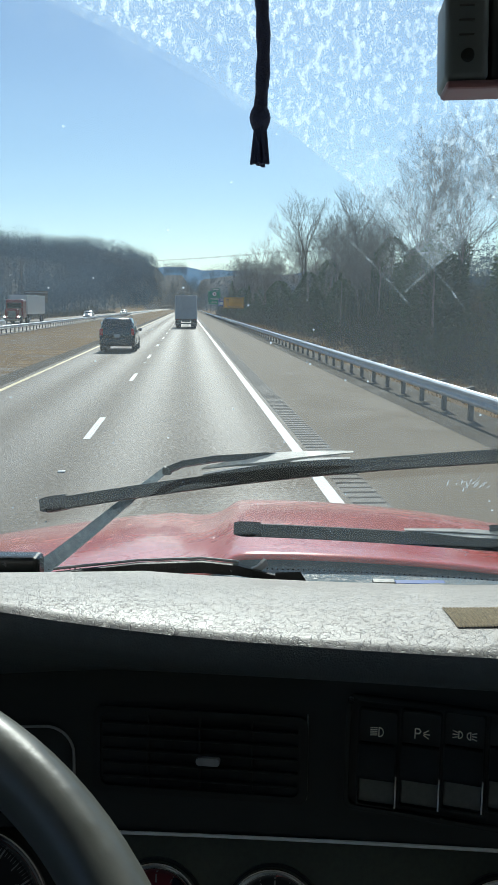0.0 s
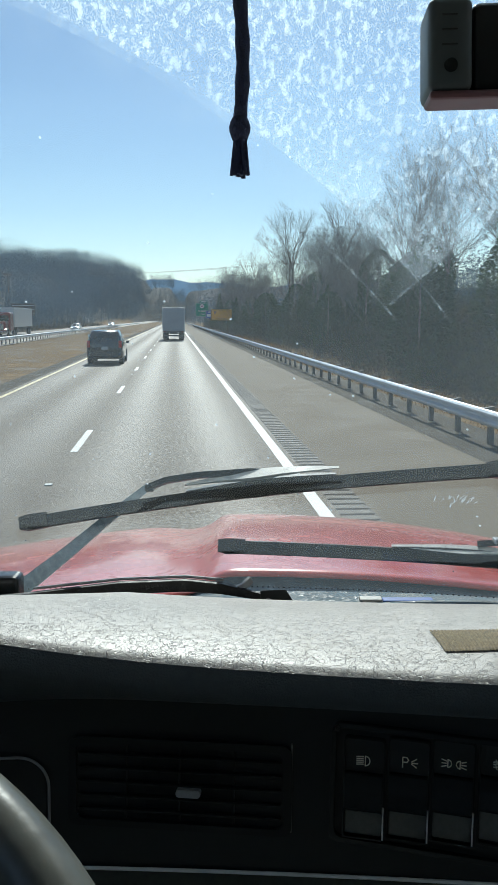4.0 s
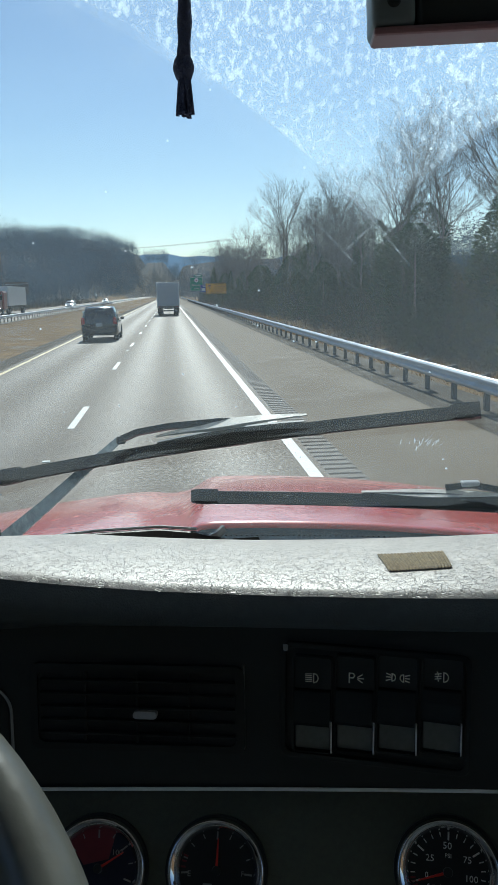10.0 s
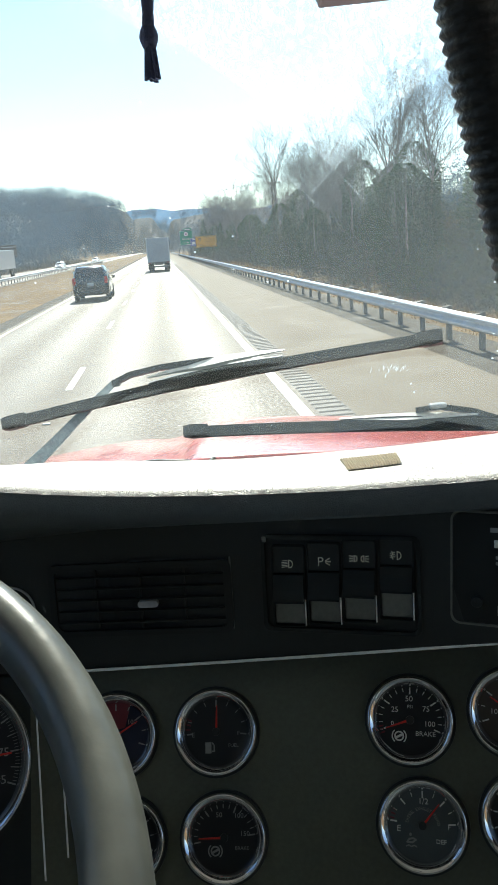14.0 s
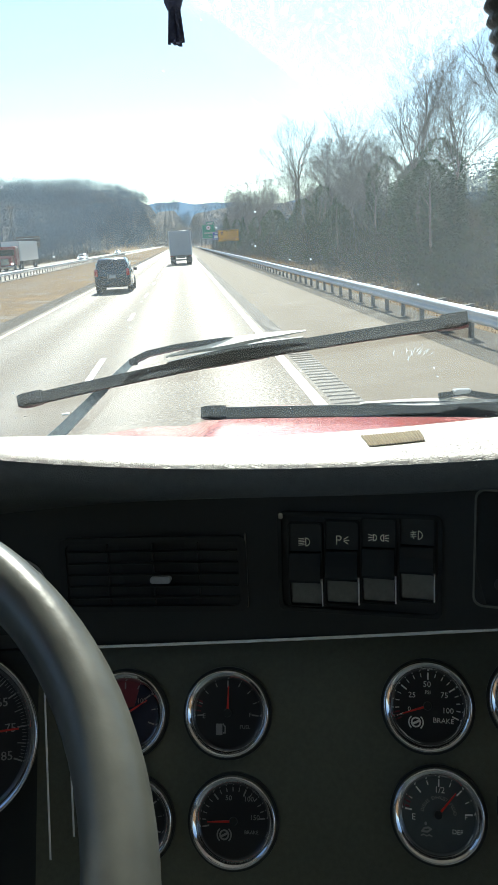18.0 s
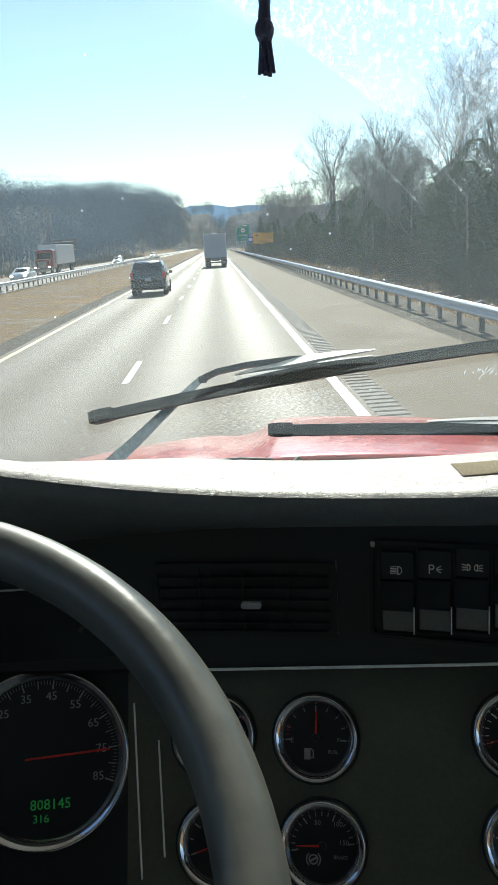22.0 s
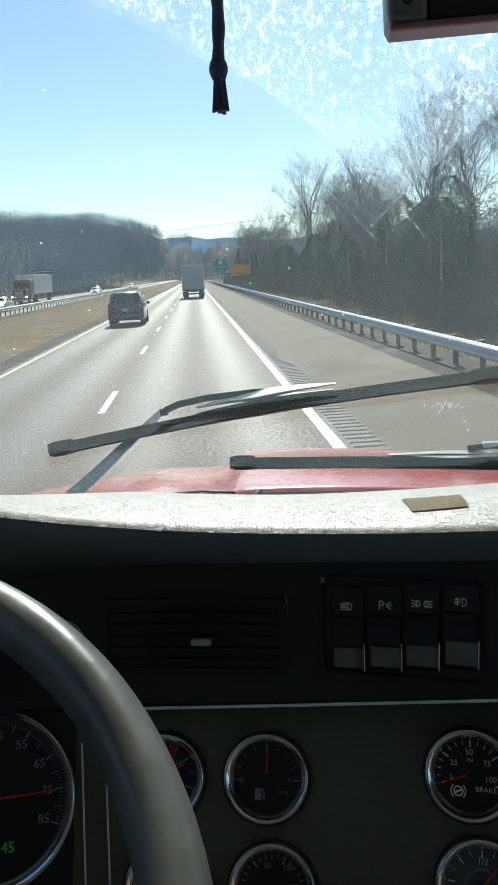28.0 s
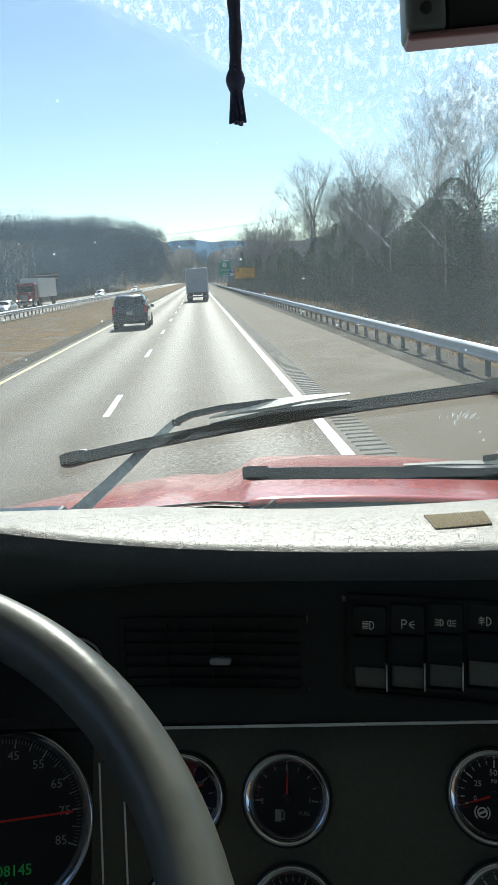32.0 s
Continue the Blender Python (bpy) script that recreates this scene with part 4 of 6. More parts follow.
gauge(-0.049, 2.0705, R_, "dim chrome-rimmed gauge behind the wheel", 5, 9, 200, (), (200, -20), True)

# speedometer
sp = thing("speedometer", "large dim speedometer with a red needle at seventy-five", "speedometer", on(low_y, -0.176, 2.1240, 0.0032))
part("bezel", lathe(bmesh.new(), [(0.0625, -0.004), (0.0625, 0.007), (0.0612, 0.0082), (0.06, 0.0078), (0.0545, 0.001)], 72), CHROME, sp, "thin chrome ring", True)
part("dial", disc(bmesh.new(), 0.0552, 0.0004, 64), DIAL, sp)


def speed_angle(v):
    return 4.0 + (75 - v) * 2.55


bm = bmesh.new()
for v in range(5, 90, 5):
    a = radians(speed_angle(v))
    bar([(0.0478 * math.cos(a), 0.0478 * math.sin(a)), (0.0535 * math.cos(a), 0.0535 * math.sin(a))], 0.0011 if v % 10 == 5 else 0.0007, 0.0006, 0.0009, bm)
part("tick_ring", bm, DIMPRINT, sp)["kind"] = "stuff"
bm = bmesh.new()
for v in range(5, 86):
    a = radians(speed_angle(v))
    bar([(0.0508 * math.cos(a), 0.0508 * math.sin(a)), (0.0535 * math.cos(a), 0.0535 * math.sin(a))], 0.0004, 0.0006, 0.0008, bm)
part("fine_tick_ring", bm, DIMPRINT, sp)["kind"] = "stuff"
for v in range(5, 90, 10):
    a = radians(speed_angle(v))
    written("numeral", str(v), 0.0085, 0.0425 * math.cos(a), 0.0425 * math.sin(a), 0.0008, DIMPRINT, sp)
a = radians(speed_angle(75.5))
bm = bmesh.new()
bar([(-0.012 * math.cos(a), -0.012 * math.sin(a)), (0.048 * math.cos(a), 0.048 * math.sin(a))], 0.0014, 0.002, 0.0026, bm)
part("needle", bm, NEEDLE, sp, "red needle")
written("odometer_readout", "808145", 0.0098, 0.005, -0.032, 0.0008, GREENLED, sp)
written("odometer_readout", "316", 0.0078, -0.002, -0.0412, 0.0008, GREENLED, sp)

# ---- steering wheel and stalk ----
WC, WT, WR = Vector((-0.244, 0.179, 2.212)), 0.487, 0.240
wheel = thing("steering_wheel", "worn grey-black leather steering wheel catching the sun", "steering wheel", Matrix.Translation(WC) @ pose(0, 0, 0, math.degrees(WT), 0, 1.8))
part("rim", sweep([(WR * math.cos(2 * math.pi * i / 120), WR * math.sin(2 * math.pi * i / 120), 0) for i in range(120)], round_ring(0.0155, 18, 0.0165), closed=True), LEATHER, wheel, "worn leather rim", True)
part("hub", lathe(bmesh.new(), [(0.0001, 0.0), (0.06, 0.0), (0.075, -0.012), (0.07, -0.05), (0.04, -0.08)], 32), BLACK, wheel, "", True)
for a in (180, 0, 250, 290):
    part("spoke", sweep([(0.06 * math.cos(radians(a)), 0.06 * math.sin(radians(a)), -0.025), (0.15 * math.cos(radians(a)), 0.15 * math.sin(radians(a)), -0.022), (0.235 * math.cos(radians(a)), 0.235 * math.sin(radians(a)), -0.004)], round_ring(0.014, 10, 0.007)), BLACK, wheel, "", True)
column = thing("steering_column", "black steering column shroud behind the wheel", "steering column")
part("shroud", sweep([(-0.236, 0.27, 2.08), (-0.225, 0.36, 2.0), (-0.22, 0.5, 1.9)], round_ring(0.055, 16, 0.05)), BLACK, column, "", True)
part("stalk", sweep([(-0.19, 0.30, 2.06), (-0.10, 0.335, 2.075), (-0.035, 0.345, 2.088), (-0.026, 0.345, 2.089)], round_ring(0.0085, 12), scales=[0.7, 0.8, 1.2, 0.8]), BLACK, column, "dark turn-signal stalk", True)

# ---- things on and above the dash ----
tape = thing("hook_tape_patch", "tan hook-tape patch stuck on the dash top", "tape patch")
vp = [Vector((0.1255, 0.505, 0)), Vector((0.1655, 0.499, 0)), Vector((0.163, 0.466, 0)), Vector((0.127, 0.470, 0))]


def pad_z(x, y):
    ly, lz = lip(x)
    far = glass_y(x, 2.20) - 0.035
    k = max(0, min(1, (far - y) / (far - ly - 0.012)))
    return pad_height(lz, k, x)


bm = bmesh.new()
NU, NV = 40, 14
rows = []
for j in range(NV + 1):
    row = []
    for i in range(NU + 1):
        p = vp[0].lerp(vp[1], i / NU).lerp(vp[3].lerp(vp[2], i / NU), j / NV)
        row.append(bm.verts.new((p.x, p.y, pad_z(p.x, p.y) + 0.0004 + 0.0008 * (i % 2) + 0.0003 * (j % 2))))
    rows.append(row)
for j in range(NV):
    for i in range(NU):
        bm.faces.new((rows[j][i], rows[j][i + 1], rows[j + 1][i + 1], rows[j + 1][i]))
part("patch", bm, VELCRO, tape)

# rubber seal and the small bracket at the foot of the glass
seal = thing("dash_seal", "lifted black rubber strip along the windshield's foot", "seal strip")
SEAL = [(-0.40, 2.203), (-0.30, 2.206), (-0.21, 2.210), (-0.12, 2.218), (-0.05, 2.2205), (-0.01, 2.217), (0.025, 2.209), (0.06, 2.2035)]
part("strip", sweep([(x, glass_y(x, 2.22) - 0.03, z + 0.004) for x, z in SEAL], [(-0.005, -0.0075), (0.005, -0.0075), (0.004, 0.0045), (-0.004, 0.0045)], scales=[0.3, 0.5, 0.75, 1.0, 1.0, 0.9, 0.6, 0.3]), RUBBER, seal)
part("light_edge", sweep([(x, glass_y(x, 2.22) - 0.024, z + 0.010) for x, z in SEAL[2:6]], round_ring(0.0016, 6)), KNOB, seal, "pale worn edge")
part("curl", sweep([(0.0, glass_y(0, 2.22) - 0.03, 2.216), (0.012, glass_y(0, 2.22) - 0.026, 2.220), (0.02, glass_y(0, 2.22) - 0.018, 2.2255)], [(-0.002, -0.004), (0.002, -0.004), (0.002, 0.004), (-0.002, 0.004)]), KNOB, seal, "pale curled end")
bracket = thing("glass_bracket", "small black bracket with a hole at the glass foot", "bracket", Matrix.Translation((0.046, glass_y(0.05, 2.22) - 0.034, 2.2065)) @ pose(0, 0, 0, 72))
pts = [(-0.016, -0.006), (0.034, -0.006), (0.018, 0.002), (0.011, 0.013), (-0.016, 0.012)]
part("web", plate(pts, -0.004, 0.004), BLACK, bracket)
part("hole", lathe(bmesh.new(), [(0.0001, 0.0046), (0.0035, 0.0046), (0.0035, 0.0)], 14), KNOB, bracket).matrix_basis = pose(-0.008, 0.001, 0)
base = thing("wiper_cover", "black plastic wiper pivot cover in the corner", "cover", Matrix.Translation((-0.29, glass_y(-0.29, 2.22) + 0.01, 2.214)))
part("cover", boxed((0, 0, 0), (0.12, 0.03, 0.03), 0.006, 3), BLACKGLOSS, base)
rail_ = thing("defrost_rail", "grey defroster trim along the windshield's foot", "trim")
part("trim", sweep([(x, glass_y(x, 2.22) - 0.032, 2.2035 + 0.03 * x) for x in span(0.05, 0.6, 30)], [(-0.006, -0.003), (0.006, -0.003), (0.006, 0.003), (-0.006, 0.003)]), COWL, rail_)

# a worn label strip lying at the foot of the glass
slip = thing("label_strip", "worn grey and blue plastic strip at the windshield's foot", "strip")
for nm, x0, x1, mt, lb in (("grey_end", 0.134, 0.158, CONNECTOR, "pale grey end"), ("blue_middle", 0.158, 0.212, SIGNBLUE, "faded blue middle"), ("grey_joint", 0.212, 0.226, CONNECTOR, "pale grey joint"), ("dark_tail", 0.226, 0.30, CAMGREY, "dark grey tail")):
    part(nm, boxed(((x0 + x1) / 2, 0.868, pad_z(x0, 0.862) + 0.004), (x1 - x0 - 0.0006, 0.012, 0.004), 0.001, 2), mt, slip, lb)

# braided cord with a knot and a tassel
cord = thing("hanging_cord", "dark blue braided cord with a knotted tassel hanging from the roof", "cord")
CX = 0.010
part("braid", sweep([(CX + 0.002 * math.sin(i * 0.5), 0.6, 2.632 + i * 0.0125) for i in range(31)], round_ring(0.0046, 10), up=(0, 1, 0), scales=[1 + 0.09 * (-1) ** i for i in range(31)]), CORD, cord, "", True)
part("knot", lathe(bmesh.new(), [(0.0005, -0.0085), (0.005, -0.007), (0.0068, -0.002), (0.0072, 0.001), (0.0062, 0.005), (0.0045, 0.008), (0.0005, 0.009)], 18), CORD, cord, "", True).matrix_basis = pose(CX, 0.6, 2.628)
bm = bmesh.new()
random.seed(5)
for i in range(26):
    a = i * 2.4
    rr = 0.0045 * math.sqrt((i + 0.5) / 26)
    x0, y0 = rr * math.cos(a), rr * math.sin(a)
    box(bm, (0, 0, -0.0125), (0.0019, 0.0019, 0.027), Matrix.Translation((CX + x0 * 0.8, 0.6 + y0, 2.624)) @ pose(0, 0, 0, y0 * 2600, -x0 * 2900, 20 * a) @ pose(0, 0, random.uniform(-0.001, 0.001)))
part("tassel", bm, CORD, cord)

# windscreen device
dev = thing("windscreen_device", "grey and black box hanging from the windshield's top", "dash camera", Matrix.Translation((0.195, 0.66, 2.692)) @ pose(0, 0, 0, -4, -1.0, -3))
part("case", boxed((0.016, 0.0, 0.0), (0.075, 0.04, 0.062), 0.006, 4), BLACKGLOSS, dev, "", True)
part("side_cap", boxed((-0.037, -0.003, 0.001), (0.031, 0.044, 0.064), 0.006, 4), CAMGREY, dev, "grey end cap with slots", True)
part("base_plate", boxed((0.001, -0.010, -0.0335), (0.105, 0.03, 0.006), 0.0025, 2), CAMRED, dev, "pinkish underside")
for i in range(3):
    part("slot", boxed((-0.038, -0.0255, 0.02 - 0.010 * i), (0.011, 0.002, 0.0012), 0.0004, 1), BLACK, dev)
part("button", lathe(bmesh.new(), [(0.0001, 0.003), (0.004, 0.003), (0.0048, 0.0)], 18), BLACKGLOSS, dev, "round dark button").matrix_basis = pose(-0.037, -0.025, -0.014, 90)
part("mount", boxed((0.02, 0.01, 0.06), (0.03, 0.02, 0.07), 0.004, 2), BLACK, dev)
part("mount_ball", lathe(bmesh.new(), [(0.0005, -0.012), (0.01, -0.007), (0.012, 0), (0.01, 0.007), (0.0005, 0.012)], 18), BLACK, dev, "", True).matrix_basis = pose(0.015, -0.004, 0.045)

# ribbed cable that hangs from the roof
cable = thing("coiled_cable", "thick black ribbed cable hanging from the roof", "cable")
cp = []
RIBS = 86
for i in range(RIBS * 4 + 1):
    z = 2.92 - 0.5 * i / (RIBS * 4)
    low_ = max(0.0, 2.62 - z)
    cp.append((0.158 + 0.17 * low_ + 0.28 * low_ * low_ - 0.04 * max(0.0, z - 2.62), 0.305 + 0.04 * low_, z))
part("ribbed_sleeve", sweep(cp, round_ring(0.0145, 16), up=(0, 1, 0), scales=[(0.9, 0.985, 1.03, 0.985)[i % 4] for i in range(RIBS * 4 + 1)]), RUBBER, cable, "", True)
for off_ in (0.0, 0.006):
    part("thin_wire", sweep([(0.184 + off_ + 0.10 * max(0, 2.6 - z) + 0.004 * math.sin(z * 60 + off_ * 400), 0.34, z) for z in span(2.92, 2.42, 40)], round_ring(0.0013, 6), up=(0, 1, 0)), RUBBER, cable)

# ---- outside the glass: wipers, cowl, hood ----


def g_at(x, z, out=0.02):
    return (x, glass_y(x, z) + out, z)


def blade(x0, z0, x1, z1, bulge, label, grp):
    w = thing("wiper", label, "wiper", None, grp)
    line = lambda k: (x0 + (x1 - x0) * k, z0 + (z1 - z0) * k + bulge * math.sin(k * math.pi))
    flat = [(-0.004, -0.0055), (0.004, -0.0055), (0.0035, 0.004), (-0.0035, 0.0055)]
    part("blade_spine", sweep([g_at(*line(k)) for k in span(0, 1, 40)], flat, up=(0, 0.4, 1)), BLADE, w)
    part("rubber_edge", sweep([g_at(line(k)[0], line(k)[1] - 0.0055, 0.012) for k in span(0.01, 0.99, 40)], [(-0.0018, -0.003), (0.0018, -0.003), (0.0018, 0.003), (-0.0018, 0.003)], up=(0, 0.4, 1)), RUBBER, w)
    mid = [(-0.006, -0.0075), (0.006, -0.0075), (0.005, 0.006), (-0.003, 0.0095), (-0.005, 0.006)]
    part("centre_cover", sweep([g_at(*line(k), 0.021) for k in span(0.35, 0.66, 20)], mid, up=(0, 0.4, 1), scales=[0.85 + 0.35 * math.sin(math.pi * i / 20) for i in range(21)]), BLADE, w, "bulged blade cover")
    for k0, k1 in ((-0.004, 0.052), (0.948, 1.004)):
        part("end_cap", sweep([g_at(*line(k), 0.02) for k in span(k0, k1, 4)], [(-0.0062, -0.0095), (0.0062, -0.0095), (0.0066, -0.004), (0.0058, 0.0062), (-0.0055, 0.0075), (-0.0066, -0.004)], up=(0, 0.4, 1), scales=[0.8, 1.0, 1.02, 1.0, 0.96]), RUBBER, w)
    return w


w1 = blade(-0.224, 2.289, 0.279, 2.3605, 0.004, "black wiper blade lying across the glass", "wipers")
ARM1 = [(0.045, 2.345), (0.018, 2.3455), (-0.036, 2.341), (-0.07, 2.335), (-0.091, 2.326), (-0.13, 2.293), (-0.184, 2.246), (-0.245, 2.196)]
part("connector", sweep([g_at(x, 2.331 + 0.142 * (x + 0.05) + 0.0042 * math.sin((x + 0.05) / 0.16 * math.pi), 0.024) for x in span(-0.05, 0.11, 10)], [(-0.007, -0.006), (0.007, -0.006), (-0.004, 0.0045), (-0.007, 0.0045)], up=(0, 0.4, 1), scales=[0.2, 0.4, 0.6, 0.85, 1.05, 1.1, 0.9, 0.75, 0.6, 0.4, 0.2]), CONNECTOR, w1, "pale worn connector")
part("arm_hook", sweep([g_at(x, z, 0.03) for x, z in ARM1[:5]], [(-0.003, -0.0035), (0.003, -0.0035), (0.003, 0.003), (-0.003, 0.003)], up=(0, 0.4, 1)), BLADE, w1)
part("arm", sweep([g_at(x, z, 0.032) for x, z in ARM1[4:]], [(-0.0075, -0.002), (0.0075, -0.002), (0.0075, 0.002), (-0.0075, 0.002)], up=(0, -1, 0.4), scales=[0.5, 0.72, 0.95, 1.25]), ARM, w1, "flat dusty wiper arm")
part("clip", boxed((0, 0, 0), (0.01, 0.008, 0.009), 0.002, 2, Matrix.Translation(g_at(-0.088, 2.3265, 0.03))), BLACK, w1)
w2 = blade(-0.014, 2.2585, 0.52, 2.247, 0.0, "black wiper blade resting low on the glass", "wipers")
part("connector", sweep([g_at(x, 2.2615, 0.025) for x in span(0.172, 0.33, 10)], [(-0.007, -0.006), (0.007, -0.006), (-0.004, 0.0045), (-0.007, 0.0045)], up=(0, 0.4, 1), scales=[0.2, 0.4, 0.6, 0.8, 0.95, 1.0, 0.9, 0.75, 0.6, 0.4, 0.2]), CONNECTOR, w2, "grey worn connector")
part("arm_hook", sweep([g_at(x, z, 0.032) for x, z in ((0.262, 2.2665), (0.289, 2.2705), (0.325, 2.264), (0.355, 2.253), (0.45, 2.22), (0.52, 2.195))], [(-0.003, -0.0035), (0.003, -0.0035), (0.003, 0.003), (-0.003, 0.003)], up=(0, 0.4, 1)), BLADE, w2)
part("clip", boxed((0, 0, 0), (0.02, 0.012, 0.006), 0.002, 2, Matrix.Translation(g_at(0.287, 2.2715, 0.034))), KNOB, w2)

truck = thing("truck_front", "red truck hood with painted glare and dusty cowl ahead of the windshield", "truck hood")


def hood_z(x, y):
    """The hood falls away ahead; a broad raised middle starts at a crease."""
    crest = 2.08 - 0.233 * (y - 1.8) - 0.12 * (y - 1.8) ** 2
    side = 1 / (1 + math.exp(-(x + 0.03 + 0.02 * (y - 1)) / 0.008))
    d = max(0.0, -x)
    low = -0.014 - 0.05 * d - 0.12 * d * d - 0.01 * math.exp(-((x + 0.11) / 0.05) ** 2)
    high = 0.004 - 0.18 * max(0.0, x) ** 2
    return crest + low * (1 - side) + high * side


solid(grid("hood", lambda x, y: (x, y, hood_z(x, y)), span(-0.85, 1.5, 188), span(1.02, 2.75, 60), REDPAINT, truck, "red hood with a raised middle, glare paled into its paint"), 0.004)


def cowl_point(x, k):
    foot = glass_y(max(-0.5, min(0.6, x)), 2.2) + 0.018
    return (x, foot + (1.06 - foot) * k, 2.178 + (hood_z(x, 1.06) - 0.007 - 2.178) * k - 0.004 * math.sin(k * math.pi))


solid(grid("cowl", cowl_point, span(-0.75, 1.4, 90), span(0, 1, 8), COWL, truck, "dusty grey-blue cowl panel"), 0.003)

# ---- the road and the land; x across, y along the road, z = 0 on the asphalt ----


def laid(ob, m=None):
    ob.matrix_world = ROAD @ m if m is not None else ROAD
    return ob


def sheet(name, x0, x1, y0, y1, z, mat, label, category, step=12.0):
    ys = span(y0, y1, max(2, int((y1 - y0) / step)))
    ob = grid(name, lambda x, y: (x, y, z), [x0, x1], ys, mat, None, "", False)
    return laid(tagged(ob, label, category, kind="structure"))


FAR_EDGE = -29.0


def land(x, y):
    """Height of the ground beside the road."""
    z = -0.06
    if x < FAR_EDGE:
        d = FAR_EDGE - x
        z += 15 * max(0.0, min(1.0, (y - 230) / 300)) * min(1.0, max(0.0, d - 2) / 10)
        z += max(0.0, min(1.0, (d - 8) / 50)) * (7.5 + 4 * max(0.0, min(1.0, (y - 30) / 200)) + 6 * max(0.0, min(1.0, (y - 260) / 260))) + min(1, d / 30) * 1.2 * math.sin(x * 0.03 + y * 0.012)
    elif -15.3 < x < -6.1:
        z += 0.16 * math.sin((x + 15.3) / 9.2 * math.pi)
    elif x > 6.8:
        d = x - 6.8
        z += -0.5 * min(1, d / 2.5) + min(7.0, max(0.0, d - 6) * 0.12) + 0.4 * math.sin(y * 0.05 + x * 0.2) * min(1, d / 8)
    if y > 600 and (x < FAR_EDGE or x > 10):
        z += 24 * min(1.0, (y - 600) / 250) * min(1.0, (abs(x + 8) - 18) / 11)
    if y > 905:
        z += min(46.0, (y - 905) * 0.3) * (1.0 if FAR_EDGE <= x <= 0 else (0.6 if 0 < x < 12 else 0.35))
    return z


xs = [-2600, -1500, -800, -400, -260, -200, -160, -130, -110, -95, -80, -68, -56, -48, -40, -34, -29, -27.5, -15.6, -15.3, -14.2, -13, -12, -11, -10, -9, -8, -7, -6.5, -6.1, 6.8, 7.4, 8.2, 9.2, 10.5, 12, 14, 17, 20, 25, 30, 38, 48, 60, 80, 110, 160, 260, 500, 1200, 2600]
ys = [-300, -120, -60, -30] + [10.0 * i for i in range(-2, 30)] + [300 + 25.0 * i for i in range(0, 28)] + [1000, 1200, 1600, 2200, 3200]
laid(tagged(grid("ground", lambda x, y: (x, y, land(x, y) - (0.03 if -6.1 <= x <= 6.8 or -27.5 <= x <= -15.6 else 0)), xs, ys, DRYGRASS), "dry winter grass on median, banks and fields", "grass", kind="structure"))

LINE_R, LINE_C, LINE_L = 1.86, -1.84, -5.35
sheet("road", -6.15, 2.04, -60, CLEAR, 0.0, ASPHALT, "worn grey two-lane asphalt carriageway", "road")
sheet("shoulder", 2.50, 6.8, -60, CLEAR, 0.0, SHOULDER, "wide brown-grey paved shoulder", "road")
sheet("shoulder_edge", 5.25, 6.8, -60, CLEAR, 0.004, DARKEDGE, "dark strip under the guard rail", "verge")
sheet("median_edge", -6.4, -5.62, -60, CLEAR, 0.004, DARKEDGE, "dark gritty pavement edge along the median", "verge")
sheet("opposite_road", -27.5, -15.6, -60, CLEAR, -0.02, ASPHALT, "opposite carriageway beyond the median", "road")
sheet("edge_line", LINE_R - 0.09, LINE_R + 0.09, -60, CLEAR, 0.006, WHITELINE, "solid white edge line", "road line")
sheet("median_line", LINE_L - 0.075, LINE_L + 0.075, -60, CLEAR, 0.006, YELLOWLINE, "solid pale yellow line by the median", "road line")
sheet("opposite_line", -16.75, -16.6, -60, CLEAR, -0.012, YELLOWLINE, "pale line on the opposite carriageway", "road line")

# rumble strip: ground-in grooves, each 0.3 m along the road
bm_v, bm_f = [], []
ry = -60.0
while ry < 130:
    for dy, dz in ((0.0, 0.0), (0.03, -0.016), (0.15, -0.016), (0.18, 0.0), (0.30, 0.0)):
        bm_v += [(2.04, ry + dy, 0.0), (2.07, ry + dy, dz), (2.47, ry + dy, dz), (2.50, ry + dy, 0.0)]
    ry += 0.30
rows_ = len(bm_v) // 4
bm_f = [(r * 4 + c, r * 4 + c + 1, r * 4 + c + 5, r * 4 + c + 4) for r in range(rows_ - 1) for c in range(3)]
laid(tagged(raw("rumble_strip", bm_v, bm_f, RUMBLE), "ground-in rumble strip grooves beside the edge line", "rumble strip", kind="structure"))
sheet("rumble_strip_far", 2.04, 2.50, ry, CLEAR, -0.001, RUMBLE, "far stretch of rumble strip", "rumble strip")

bm = boxed((0, 0, 0), (0.13, 3.05, 0.004))
first = laid(tagged(part("lane_dash", bm, WHITELINE), "white lane dash on the asphalt", "lane mark", "lane dashes"), pose(LINE_C, 4.6, 0.004))
for i in range(1, 26):
    copy_thing(first, ROAD @ pose(LINE_C, 4.6 + 12.2 * i, 0.004))
bm = boxed((0, 0, 0), (0.11, 0.1, 0.016), 0.004, 1)
mk = laid(tagged(part("road_stud", bm, WHITELINE), "small reflective road stud between dashes", "road stud", "road studs"), pose(LINE_C, 12.2, 0.009))
for i in range(1, 8):
    copy_thing(mk, ROAD @ pose(LINE_C, 12.2 + 24.4 * i, 0.009))

# ---- guard rails ----
W_BEAM = [(0.0, 0.155), (0.03, 0.14), (0.075, 0.10), (0.075, 0.06), (0.0, 0.015), (0.0, -0.015), (0.075, -0.06), (0.075, -0.10), (0.03, -0.14), (0.0, -0.155),
          (-0.004, -0.15), (0.026, -0.135), (0.07, -0.098), (0.07, -0.064), (-0.004, -0.02), (-0.004, 0.02), (0.07, 0.064), (0.07, 0.098), (0.026, 0.135), (-0.004, 0.15)]


